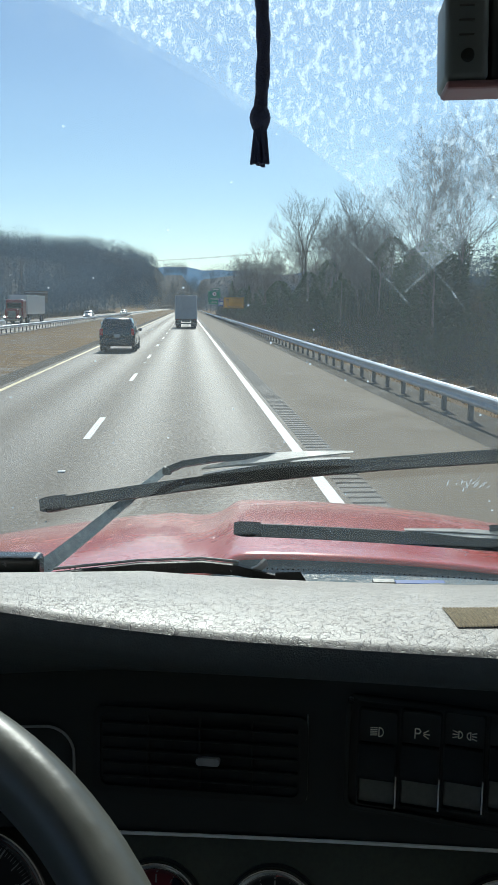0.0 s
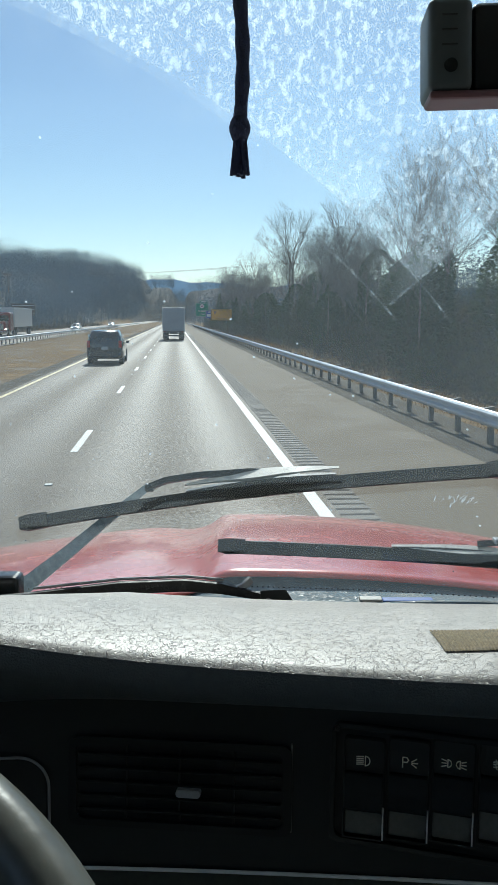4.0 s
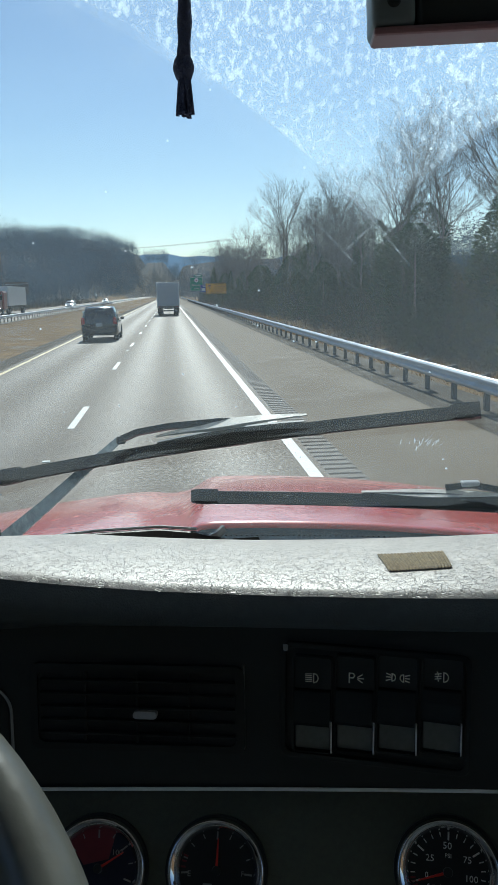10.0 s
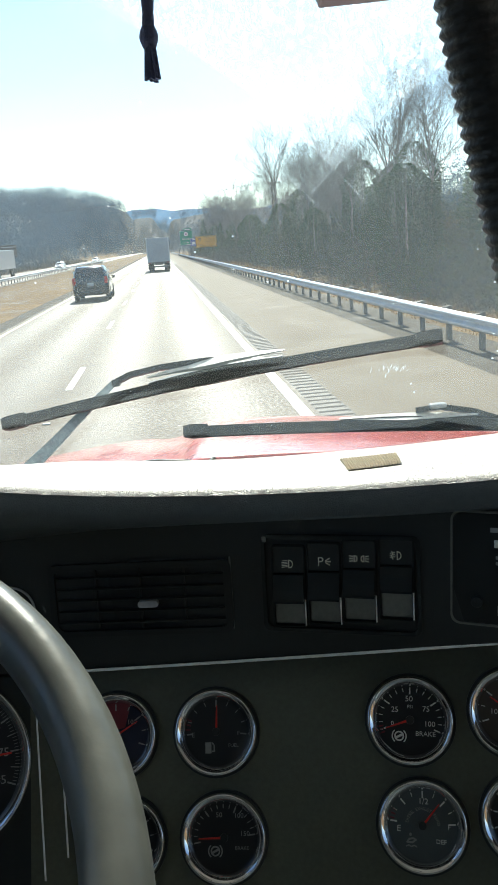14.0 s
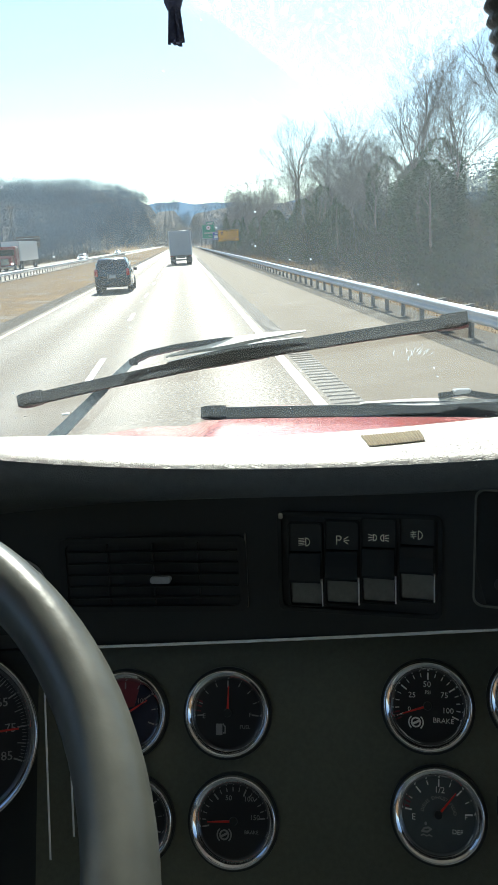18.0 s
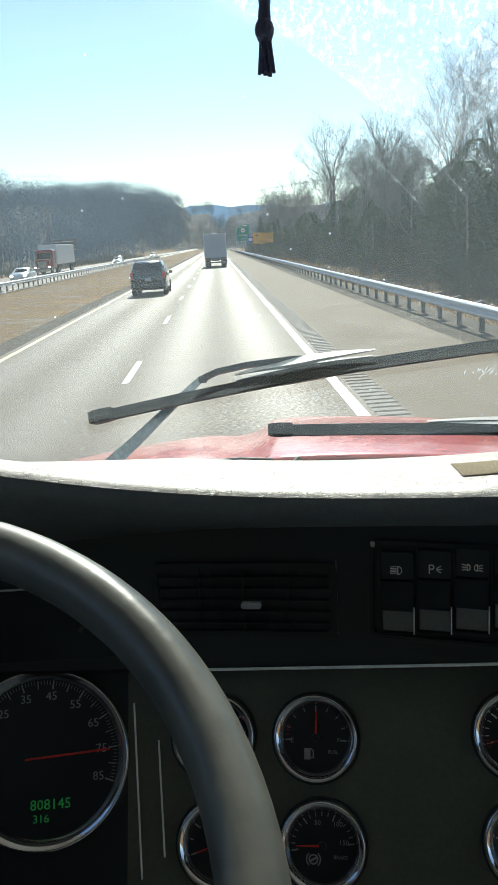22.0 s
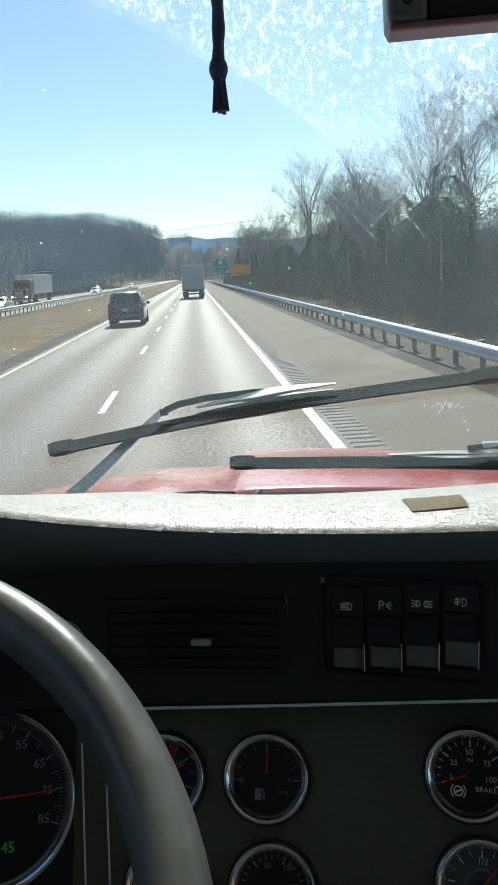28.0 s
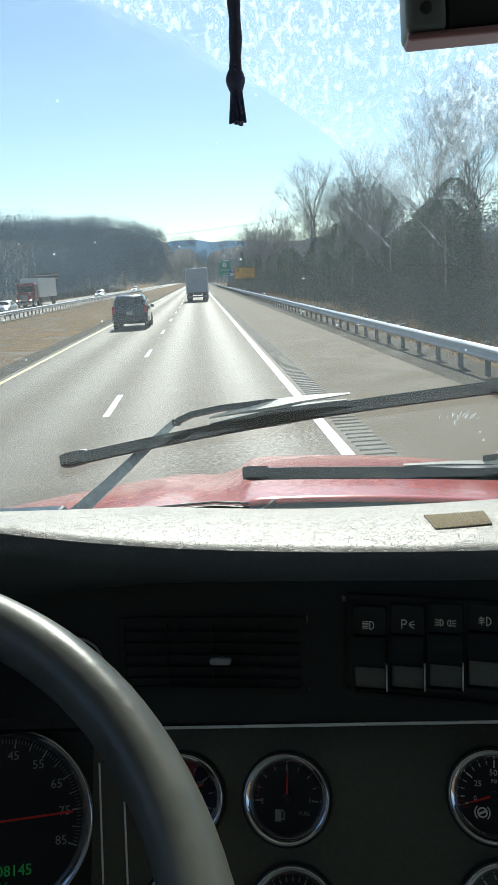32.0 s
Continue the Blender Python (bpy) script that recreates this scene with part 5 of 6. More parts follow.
def guard_rail(x, y0, y1, gap, side, label, zb=0.0, posts=150):
    """A corrugated beam on posts; side -1: the beam's face looks to -x."""
    g = thing("guard_rail", label, "guard rail", None, "guard rails")
    laid(g, pose(x, 0, zb))
    seg = 7.62
    y = y0
    bmb = sweep([(0, -0.03, 0), (0, seg + 0.03, 0)], [(side * a, c) for a, c in W_BEAM])
    first_ = part("beam", bmb, STEEL, g)
    first_.matrix_basis = pose(0, y0, 0.56)
    n_ = int((y1 - y0) / seg)
    for i in range(1, n_):
        o = new("beam", first_.data)
        o.parent = g
        o.matrix_basis = pose(0.0015 * (-1) ** i, y0 + seg * i, 0.56)
    pb = boxed((0, 0, 0.24), (0.1, 0.12, 1.0), 0.006, 1)
    bb = boxed((0, 0, 0.55), (0.15, 0.14, 0.34), 0.006, 1)
    p0 = b0 = None
    for i in range(min(posts, int((y1 - y0) / gap))):
        yy = y0 + 0.6 + gap * i
        for nm, bm_, dx in (("post", pb, side * -0.20), ("block", bb, side * -0.09)):
            if i == 0:
                o = part(nm, bm_, POST, g)
                if nm == "post":
                    p0 = o
                else:
                    b0 = o
            else:
                o = new(nm, (p0 if nm == "post" else b0).data)
                o.parent = g
            o.matrix_basis = pose(dx, yy, 0)
    return g


guard_rail(5.92, -4, 420, 1.905, -1, "galvanised guard rail along the shoulder", 0.0, 150)
guard_rail(-15.9, -4, 420, 1.905, 1, "pale guard rail beyond the median", 0.0, 130)

# ---- trees ----


def tube(V, F, a, c, ra, rc, sides):
    d = (c - a)
    if d.length < 1e-6:
        return
    d.normalize()
    s = d.orthogonal().normalized()
    u = d.cross(s)
    base = len(V)
    for p, r in ((a, ra), (c, rc)):
        for i in range(sides):
            t = 2 * math.pi * i / sides
            V.append(p + s * (r * math.cos(t)) + u * (r * math.sin(t)))
    for i in range(sides):
        j = (i + 1) % sides
        F.append((base + i, base + j, base + sides + j, base + sides + i))


def grow(V, F, rng, p, d, length, r, level, top, spread, droop=0.0):
    """A limb in bent pieces that forks into finer limbs and twigs."""
    pieces = 3 if level < 2 else 2
    for k in range(pieces):
        q = p + d * (length / pieces)
        r2 = r * (0.86 if level else 0.9)
        tube(V, F, p, q, r, r2, 7 if level == 0 else (5 if level == 1 else (4 if level == 2 else 3)))
        p, r = q, r2
        d = (d + Vector((rng.uniform(-1, 1), rng.uniform(-1, 1), rng.uniform(-0.4, 0.8) - droop)) * 0.16).normalized()
        if level < top and (k or level):
            for _ in range(1 if level < 1 else rng.choice((1, 1, 2))):
                side = Vector((rng.uniform(-1, 1), rng.uniform(-1, 1), rng.uniform(-0.1, 0.6))).normalized()
                nd = (d * (1 - spread) + side * spread).normalized()
                grow(V, F, rng, p, nd, length * rng.uniform(0.5, 0.75), r * rng.uniform(0.42, 0.62), level + 1, top, spread, droop)
    if level < top:
        for _ in range(2):
            side = Vector((rng.uniform(-1, 1), rng.uniform(-1, 1), rng.uniform(0, 0.8))).normalized()
            grow(V, F, rng, p, (d * (1 - spread * 0.7) + side * spread * 0.7).normalized(), length * rng.uniform(0.6, 0.8), r * 0.7, level + 1, top, spread, droop)
    else:
        for _ in range(3):
            side = Vector((rng.uniform(-1, 1), rng.uniform(-1, 1), rng.uniform(-0.2, 0.9))).normalized()
            q = p + (d + side * 0.8).normalized() * length * rng.uniform(0.35, 0.7)
            tube(V, F, p, q, max(r * 0.6, 0.006), 0.004, 3)


def bare_tree(seed, height, trunk, spread, lean=0.0):
    rng = random.Random(seed)
    t = thing("tree", "bare grey-brown winter tree behind the guard rail", "tree", None, "roadside trees")
    V, F = [], []
    p, d, r = Vector((0, 0, -0.8)), Vector((lean, 0, 1)).normalized(), trunk
    steps = 5
    seg = height * 0.52 / steps
    LV, LF = [], []
    for k in range(steps):
        q = p + d * (seg if k else seg + 0.8)
        r2 = r * (0.88 if k else 0.8)
        tube(V, F, p, q, r, r2, 9)
        p, r = q, r2
        d = (d + Vector((rng.uniform(-1, 1), rng.uniform(-1, 1), 0.5)) * 0.08).normalized()
        if k >= 1:
            for _ in range(rng.choice((1, 2))):
                a = rng.uniform(0, 6.28)
                nd = Vector((math.cos(a) * 0.75, math.sin(a) * 0.75, rng.uniform(0.45, 1.0))).normalized()
                grow(LV, LF, rng, p, nd, height * rng.uniform(0.16, 0.24), r * rng.uniform(0.35, 0.5), 1, 4, spread)
    for _ in range(3):
        nd = (d + Vector((rng.uniform(-1, 1), rng.uniform(-1, 1), 0.3)) * 0.45).normalized()
        grow(LV, LF, rng, p, nd, height * 0.2, r * 0.62, 1, 4, spread)
    raw("trunk", V, F, BARK, t, "", True)
    raw("crown", LV, LF, BARK, t, "bare branches and twigs")
    return t


def cedar(seed, height, broad=False):
    """A conical evergreen, or a broad one with a lumpy outline."""
    rng = random.Random(seed)
    t = thing("evergreen_tree", "broad olive-green evergreen behind the guard rail" if broad else "dark green cedar among the bare trees", "tree", None, "roadside evergreens")
    V, F = [], []
    tube(V, F, Vector((0, 0, -0.6)), Vector((0, 0, height * 0.97)), height * 0.018, 0.02, 8)
    raw("trunk", V, F, BARK, t)
    V, F = [], []
    lumps = [(rng.uniform(0, 6.283), rng.uniform(0.15, 0.85), rng.uniform(0.2, 0.5)) for _ in range(16)]
    for i in range(6000 if broad else 3200):
        h = rng.random() ** 0.8
        z = height * (0.06 + 0.94 * h)
        rad = height * 0.23 * (1 - h) ** 1.05 * (0.75 + 0.35 * math.sin(i * 0.37 + h * 23)) + 0.04
        a = rng.uniform(0, 6.283)
        if broad:
            rad = height * 0.30 * math.sqrt(max(0.0, 1 - (h - 0.35) ** 2 / 0.43)) * 0.72
            for la, lh, ls in lumps:
                rad += height * 0.16 * ls * math.exp(-((h - lh) / 0.12) ** 2) * max(0.0, math.cos(a - la)) ** 4
        rr = rad * (0.45 + 0.6 * rng.random() ** 0.5)
        c = Vector((rr * math.cos(a), rr * math.sin(a), z))
        o = Vector((math.cos(a), math.sin(a), rng.uniform(-0.3, 0.7))).normalized()
        s = Vector((rng.uniform(-1, 1), rng.uniform(-1, 1), rng.uniform(-1, 1))).cross(o).normalized() * rng.uniform(0.05, 0.11) * height / 9 * (1 - 0.6 * h)
        e = o * rng.uniform(0.18, 0.45) * height / 9 * (1 - 0.5 * h)
        b_ = len(V)
        V += [c - s, c + s, c + e + s * 0.3, c + e * 1.2 - s * 0.2, c + e * 0.5 + o.cross(s) * 0.7]
        F += [(b_, b_ + 1, b_ + 2, b_ + 3), (b_, b_ + 4, b_ + 3)]
    raw("crown", V, F, NEEDLES, t, "dense dark needle sprays")
    return t


rng = random.Random(11)
kinds = [bare_tree(3, 13, 0.17, 0.5), bare_tree(8, 16, 0.24, 0.42), bare_tree(21, 11, 0.13, 0.55), bare_tree(34, 18, 0.28, 0.45, 0.05), bare_tree(55, 14, 0.16, 0.38)]
SPOTS = []
y = 24.0
while y < 330:
    for _ in range(1):
        x = 14.5 + rng.random() ** 1.2 * 13 + (2.5 if y < 45 else 0)
        SPOTS.append((x, y + rng.uniform(-2, 2)))
    y += 4.7 if y < 150 else 9.0
for i, (x, y) in enumerate(SPOTS):
    s = rng.uniform(0.74, 1.12) * (0.85 if x < 16 else 1.0)
    src = kinds[i % 5]
    m = ROAD @ pose(x, y, land(x, y), 0, 0, rng.uniform(0, 360)) @ Matrix.Scale(s, 4)
    if i < 5:
        src.matrix_world = m
    else:
        o = copy_thing(src, m)
        o.scale = (s, s, s)
ced = [cedar(5, 9.0), cedar(9, 7.0), cedar(14, 6.6, True), cedar(17, 7.4, True)]
EVERGREENS = ((2, 14.5, 31, 0.95), (3, 13.6, 46, 0.9), (3, 19, 62, 1.1), (2, 15.8, 56, 1.05), (3, 17.5, 38, 1.1), (2, 15, 88, 1.05), (2, 13.4, 73, 0.8), (3, 18.5, 76, 1.1),
              (2, 15.0, 104, 1.0), (3, 13.8, 128, 0.9), (3, 20, 118, 1.2), (2, 16.5, 146, 1.1), (1, 13.5, 185, 1.1), (3, 15.5, 168, 1.0), (2, 14.0, 212, 1.1), (0, 12.8, 240, 1.1), (3, 15.0, 262, 1.15), (2, 20.5, 50, 1.15))
used_kinds = set()
for i, (kd, x, y, s) in enumerate(EVERGREENS):
    m = ROAD @ pose(x, y, land(x, y), 0, 0, 40 * i) @ Matrix.Scale(s, 4)
    if kd not in used_kinds:
        used_kinds.add(kd)
        ced[kd].matrix_world = m
    else:
        o = copy_thing(ced[kd], m)
        o.scale = (s, s, s)

# brush below the trees: stems and withered leaves
rng = random.Random(4)


def brush(name, count, mat, x0, x1, y0, y1, h0, h1, wid, label, lean=0.5, power=1.5, even=False):
    """Thin bent stems, rooted in the ground."""
    V, F = [], []
    for i in range(count):
        y = y0 + (y1 - y0) * rng.random() ** power
        x = x0 + (x1 - x0) * (rng.random() if even else rng.random() ** 1.2 + y * 0.004 / (x1 - x0))
        cl = 0.55 + 0.45 * math.sin(x * 0.9 + y * 0.37) * math.sin(y * 0.11 + 1.3)
        h = rng.uniform(h0, h1) * (1.0 if even else (0.5 + 0.65 * cl) * min(1.0, 0.4 + (x - x0) / 7))
        z0 = land(x, y) - 0.05
        dx, dy = rng.uniform(-lean, lean) * h, rng.uniform(-lean, lean) * h
        bx, by = rng.uniform(-0.2, 0.2) * h, rng.uniform(-0.2, 0.2) * h
        w = wid * rng.uniform(0.6, 1.4) * (1 + y / 90)
        a = rng.uniform(0, 3.14)
        wx, wy = w * math.cos(a), w * math.sin(a)
        b_ = len(V)
        V += [(x - wx, y - wy, z0), (x + wx, y + wy, z0), (x + dx * 0.4 + bx + wx * 0.7, y + dy * 0.4 + by + wy * 0.7, z0 + h * 0.6), (x + dx * 0.4 + bx - wx * 0.7, y + dy * 0.4 + by - wy * 0.7, z0 + h * 0.6), (x + dx, y + dy, z0 + h)]
        F += [(b_, b_ + 1, b_ + 2, b_ + 3), (b_ + 3, b_ + 2, b_ + 4)]
    return laid(tagged(raw(name, V, F, mat), label, "brush", kind="stuff"))


def bushes(name, clumps, mat, x0, x1, y0, y1, r0, r1, leaf, per, label):
    """Uneven clumps of small withered leaves and twig ends."""
    V, F = [], []
    for c in range(clumps):
        y = y0 + (y1 - y0) * rng.random() ** 1.5
        x = x0 + (x1 - x0) * rng.random() ** 1.1 + y * 0.006
        r = rng.uniform(r0, r1) * min(1.0, 0.5 + (x - x0) / 8)
        zc = land(x, y) + r * rng.uniform(0.45, 1.0)
        sx, sz = rng.uniform(0.8, 1.4), rng.uniform(0.8, 1.5)
        for i in range(per):
            d = Vector((rng.gauss(0, 1), rng.gauss(0, 1), rng.gauss(0, 1))).normalized() * r * rng.random() ** 0.45
            p = Vector((x + d.x * sx, y + d.y, max(zc + d.z * sz, land(x, y) + 0.05)))
            s = leaf * rng.uniform(0.5, 1.5) * (1 + y / 110)
            u = Vector((rng.uniform(-1, 1), rng.uniform(-1, 1), rng.uniform(-1, 1))).normalized()
            v = u.orthogonal().normalized()
            b_ = len(V)
            V += [p - u * s * 1.6, p + v * s * 0.5, p + u * s * 1.6, p - v * s * 0.4]
            F.append((b_, b_ + 1, b_ + 2, b_ + 3))
    return laid(tagged(raw(name, V, F, mat), label, "brush", kind="stuff"))


brush("brush_stems", 15000, BRUSH, 9.5, 30, 8, 330, 1.2, 4.2, 0.007, "thicket of dry bare stems under the roadside trees", 0.85)
bushes("brush_leaves", 1700, BRUSHGREEN, 11.4, 24, 12, 330, 1.2, 3.0, 0.055, 130, "withered olive-brown leaves in the roadside thicket")
bushes("brush_twigs", 800, BRUSH, 10.8, 24, 10, 330, 1.1, 3.4, 0.045, 130, "grey-brown twig tangles in the roadside thicket")
brush("verge_grass", 16000, BLADES, 6.9, 11, 6, 150, 0.15, 0.5, 0.008, "dry grass along the guard rail")
brush("median_grass", 60000, BLADES, -15.3, -6.2, 8, 170, 0.03, 0.085, 0.009, "short dry grass on the median", 0.8, 1.3, True)
brush("far_verge_brush", 9000, BRUSH, -39, -28.5, 30, 330, 0.4, 1.6, 0.014, "tan brush beyond the opposite carriageway")

# far woods on the hill: trunks and twig fans by the hundred
rng = random.Random(77)


def woods(name, spots, mat, label):
    V, F = [], []
    for x, y, h in spots:
        z = land(x, y)
        w = 0.02 + h * 0.005
        b_ = len(V)
        V += [(x - w, y, z - 1), (x + w, y, z - 1), (x, y, z + h * 0.9)]
        F.append((b_, b_ + 1, b_ + 2))
        wide = rng.uniform(0.24, 0.34)
        for i in range(110):
            k = 0.04 + 0.96 * rng.random() ** 0.85
            a = rng.uniform(0, 6.283)
            o = h * wide * math.sqrt(max(0.0, 1 - ((k - 0.55) / 0.5) ** 2)) * rng.random() ** 0.4
            zz = z + h * k
            ex, ey = x + o * math.cos(a), y + o * math.sin(a)
            s = h * rng.uniform(0.014, 0.034)
            u = Vector((rng.uniform(-1, 1), rng.uniform(-1, 1), rng.uniform(-0.6, 1.0))).normalized() * s
            v = Vector((rng.uniform(-1, 1), rng.uniform(-1, 1), rng.uniform(-1, 1))).normalized() * s * 0.45
            b_ = len(V)
            V += [(ex - v.x, ey - v.y, zz - v.z), (ex + v.x, ey + v.y, zz + v.z), (ex + u.x * 1.4, ey + u.y * 1.4, zz + u.z * 1.4)]
            F.append((b_, b_ + 1, b_ + 2))
    return laid(tagged(raw(name, V, F, mat), label, "woods", kind="stuff"))


sp_ = []
for i in range(3700):
    y = 50 + 700 * rng.random() ** 0.8
    x = -38 - 150 * rng.random() ** 1.5 - max(0, 120 - y) * 0.2
    sp_.append((x, y, rng.uniform(7, 12) if i % 4 else rng.uniform(13, 17.5)))
for i in range(1500):
    y = 60 + 640 * rng.random() ** 0.9
    sp_.append((-37.5 - 9 * rng.random() - max(0, 120 - y) * 0.2, y, rng.uniform(3, 7)))
for i in range(700):
    y = 200 + 720 * rng.random()
    sp_.append((-31 - 10 * rng.random(), y, rng.uniform(6, 12)))
woods("hillside_woods", sp_, HAZEBARK, "bare winter woods tinted with blue haze on the hill beyond the far carriageway")
sp_ = []
for i in range(1900):
    y = 650 + 500 * rng.random()
    x = rng.uniform(-260, 330)
    if -29 < x < 7 and y < 905:
        continue
    sp_.append((x, y, rng.uniform(10, 16)))
for i in range(420):
    y = 300 + 420 * rng.random()
    sp_.append((rng.uniform(11, 60), y, rng.uniform(8, 14)))
for i in range(900):
    sp_.append((rng.uniform(-75, 14), 904 + 270 * rng.random() ** 1.3, rng.uniform(6, 13)))
for i in range(900):
    y = 480 + 420 * rng.random()
    sp_.append((-30.5 - 80 * rng.random() ** 1.3, y, rng.uniform(8, 14)))
for i in range(700):
    y = 40 + 300 * rng.random()
    sp_.append((30 + 45 * rng.random() + 0.05 * y, y, rng.uniform(6, 11)))
woods("far_woods", sp_, HAZEBARK, "distant bare woods where the road vanishes")

# far ridges, their blue haze put into the colour


def ridge(name, dist, height, seed, x0, x1):
    f = lambda x: height * (0.84 + 0.09 * math.sin(x * 0.0033 + seed) + 0.06 * math.sin(x * 0.0081 + seed * 2) + 0.03 * math.sin(x * 0.021 + seed * 3) + 0.015 * math.sin(x * 0.052 + seed))
    return laid(tagged(grid(name, lambda x, k: (x, dist - 500 * (1 - k), -20 + f(x) * k ** 0.8), span(x0, x1, 160), span(0, 1, 6), MOUNTAIN), "forested ridge far off, painted haze-blue", "mountain", kind="structure"))


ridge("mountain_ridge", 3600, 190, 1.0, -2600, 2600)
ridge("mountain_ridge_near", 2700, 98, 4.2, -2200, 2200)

# ---- signs ----


def sign(name, x, y, w, h, bottom, mat, label, draw):
    s = thing(name, label, "road sign")
    laid(s, pose(x, y, 0))
    part("panel", plate(rounded_rect(w, h, 0.12), -0.02, 0.02), mat, s).matrix_basis = pose(0, 0, bottom + h / 2, 90)
    o_ = rounded_rect(w - 0.1, h - 0.1, 0.1)
    part("border", frame_ring(o_, [(a * (1 - 0.12 / w), c * (1 - 0.12 / h)) for a, c in o_], 0.02, 0.026), SIGNBLACK if mat is SIGNORANGE else SIGNWHITE, s).matrix_basis = pose(0, 0, bottom + h / 2, 90)
    for sx in (-0.3, 0.3):
        part("sign_post", boxed((sx * w, 0.08, (land(x, y) + bottom + h) / 2), (0.12, 0.1, bottom + h - land(x, y) + 0.2), 0.01, 1), WOODPOST if mat is SIGNORANGE else POST, s)
    draw(s, bottom + h / 2)
    return s


def sign_text(s, text, size, x, z, mat):
    ob = link("lettering", lettering(text, size, 0.004), mat, s)
    ob.matrix_basis = pose(x, -0.03, z, 90)


def sign_bar(s, x, z, w, h, mat):
    part("mark", boxed((x, -0.028, z), (w, 0.012, h)), mat, s)


def draw_exit(s, zc):
    sign_text(s, "Arcadia", 0.95, 0, zc - 0.35, SIGNWHITE)
    sign_text(s, "1 Mile", 0.7, 0, zc - 1.5, SIGNWHITE)
    d = part("route_shield", lathe(bmesh.new(), [(0.001, 0.0), (0.72, 0.0), (0.72, 0.01)], 28), SIGNWHITE, s)
    d.matrix_basis = pose(0, -0.022, zc + 1.25, 90)
    sign_bar(s, 0, zc + 1.25, 0.5, 0.4, SIGNBLACK)
    part("exit_tab", plate(rounded_rect(2.6, 0.7, 0.08), -0.02, 0.02), SIGNGREEN, s).matrix_basis = pose(0.6, 0, zc + 2.75, 90)
    sign_bar(s, 0.6, zc + 2.75, 1.9, 0.32, SIGNWHITE)


def draw_weather(s, zc):
    for text, z in (("ADJUST SPEED", 0.7), ("TO WEATHER", 0.32), ("CONDITIONS", -0.06)):
        sign_text(s, text, 0.3, 0.62, zc + z, SIGNBLACK)
    sign_bar(s, 0, zc - 0.42, 3.5, 0.03, SIGNBLACK)
    sign_text(s, "NEXT 8 MILES", 0.36, 0.0, zc - 0.68, SIGNBLACK)
    sign_bar(s, -1.1, zc + 0.5, 0.44, 0.2, SIGNBLACK)
    for dx, dz in ((-0.12, 0.27), (0.1, 0.27), (-0.06, 0.1), (0.14, 0.02)):
        sign_bar(s, -1.1 + dx, zc + dz, 0.07, 0.14, SIGNBLACK)


def draw_services(s, zc):
    sign_bar(s, 0, zc + 0.62, 3.0, 0.26, SIGNWHITE)
    for i in range(3):
        sign_bar(s, -1.3 + 1.3 * i, zc - 0.25, 1.0, 0.75, (SIGNWHITE, SIGNORANGE, SIGNWHITE)[i])


sign("exit_sign", 9.4, 290, 4.4, 4.6, 3.2, SIGNGREEN, "green exit sign for Arcadia one mile ahead", draw_exit)
sign("weather_sign", 8.3, 150, 3.66, 1.9, 2.2, SIGNORANGE, "orange advisory sign to adjust speed to weather, on posts", draw_weather)
sign("services_sign", 10.4, 225, 4.2, 2.0, 2.6, SIGNBLUE, "blue roadside services sign with logo panels", draw_services)

# ---- vehicles ----


def wheel_of(parent, x, y, z, r, w):
    m = Matrix.Translation((x, y, z)) @ pose(0, 0, 0, 0, 90)
    ty = part("tyre", lathe(bmesh.new(), [(r * 0.6, -w / 2), (r * 0.92, -w / 2), (r, -w * 0.35), (r, w * 0.35), (r * 0.92, w / 2), (r * 0.6, w / 2)], 28), TYRE, parent, "", True)
    ty.matrix_basis = m
    ri = part("rim", lathe(bmesh.new(), [(0.01, -w * 0.3), (r * 0.3, -w * 0.36), (r * 0.6, -w * 0.42), (r * 0.62, w * 0.42), (r * 0.3, w * 0.36), (0.01, w * 0.3)], 20), RIM, ty)
    return ty


def box_truck(x, y):
    t = thing("box_truck", "grey-white box truck ahead in the lane", "truck")
    laid(t, pose(x, y, 0))
    part("cargo_box", boxed((0, 3.6, 2.35), (2.5, 7.0, 2.65), 0.03, 2), BOXWHITE, t)
    dr = part("rear_door", boxed((0, 0.08, 2.32), (2.3, 0.05, 2.4), 0.01, 1), BOXWHITE, t, "roll-up rear door")
    for i in range(7):
        part("door_panel", boxed((0, 0.045, 1.3 + 0.34 * i), (2.26, 0.03, 0.325), 0.008, 1), BOXWHITE, dr)
    for sx in (-1.2, 1.2):
        part("corner_post", boxed((sx, 0.07, 2.35), (0.09, 0.09, 2.66), 0.01, 1), STEEL, t)
    part("sill", boxed((0, 0.1, 0.98), (2.5, 0.2, 0.14), 0.01, 1), POST, t)
    part("bumper", boxed((0, 0.2, 0.55), (2.2, 0.12, 0.16), 0.01, 1), POST, t)
    part("chassis", boxed((0, 4, 0.82), (0.9, 8.0, 0.2), 0.01, 1), POST, t)
    for sx in (-1.0, 1.0):
        part("tail_lamp", boxed((sx, 0.02, 0.97), (0.2, 0.05, 0.09), 0.01, 1), TAIL, t)
        part("mud_flap", boxed((sx * 0.92, 1.5, 0.5), (0.6, 0.02, 0.6)), TYRE, t)
        wheel_of(t, sx * 1.0, 2.2, 0.5, 0.5, 0.3)
        wheel_of(t, sx * 0.72, 2.2, 0.5, 0.5, 0.3)
        wheel_of(t, sx * 1.05, 7.8, 0.5, 0.5, 0.28)
    part("cab", boxed((0, 8.1, 1.6), (2.2, 1.9, 1.9), 0.15, 3), CARWHITE, t)
    return t


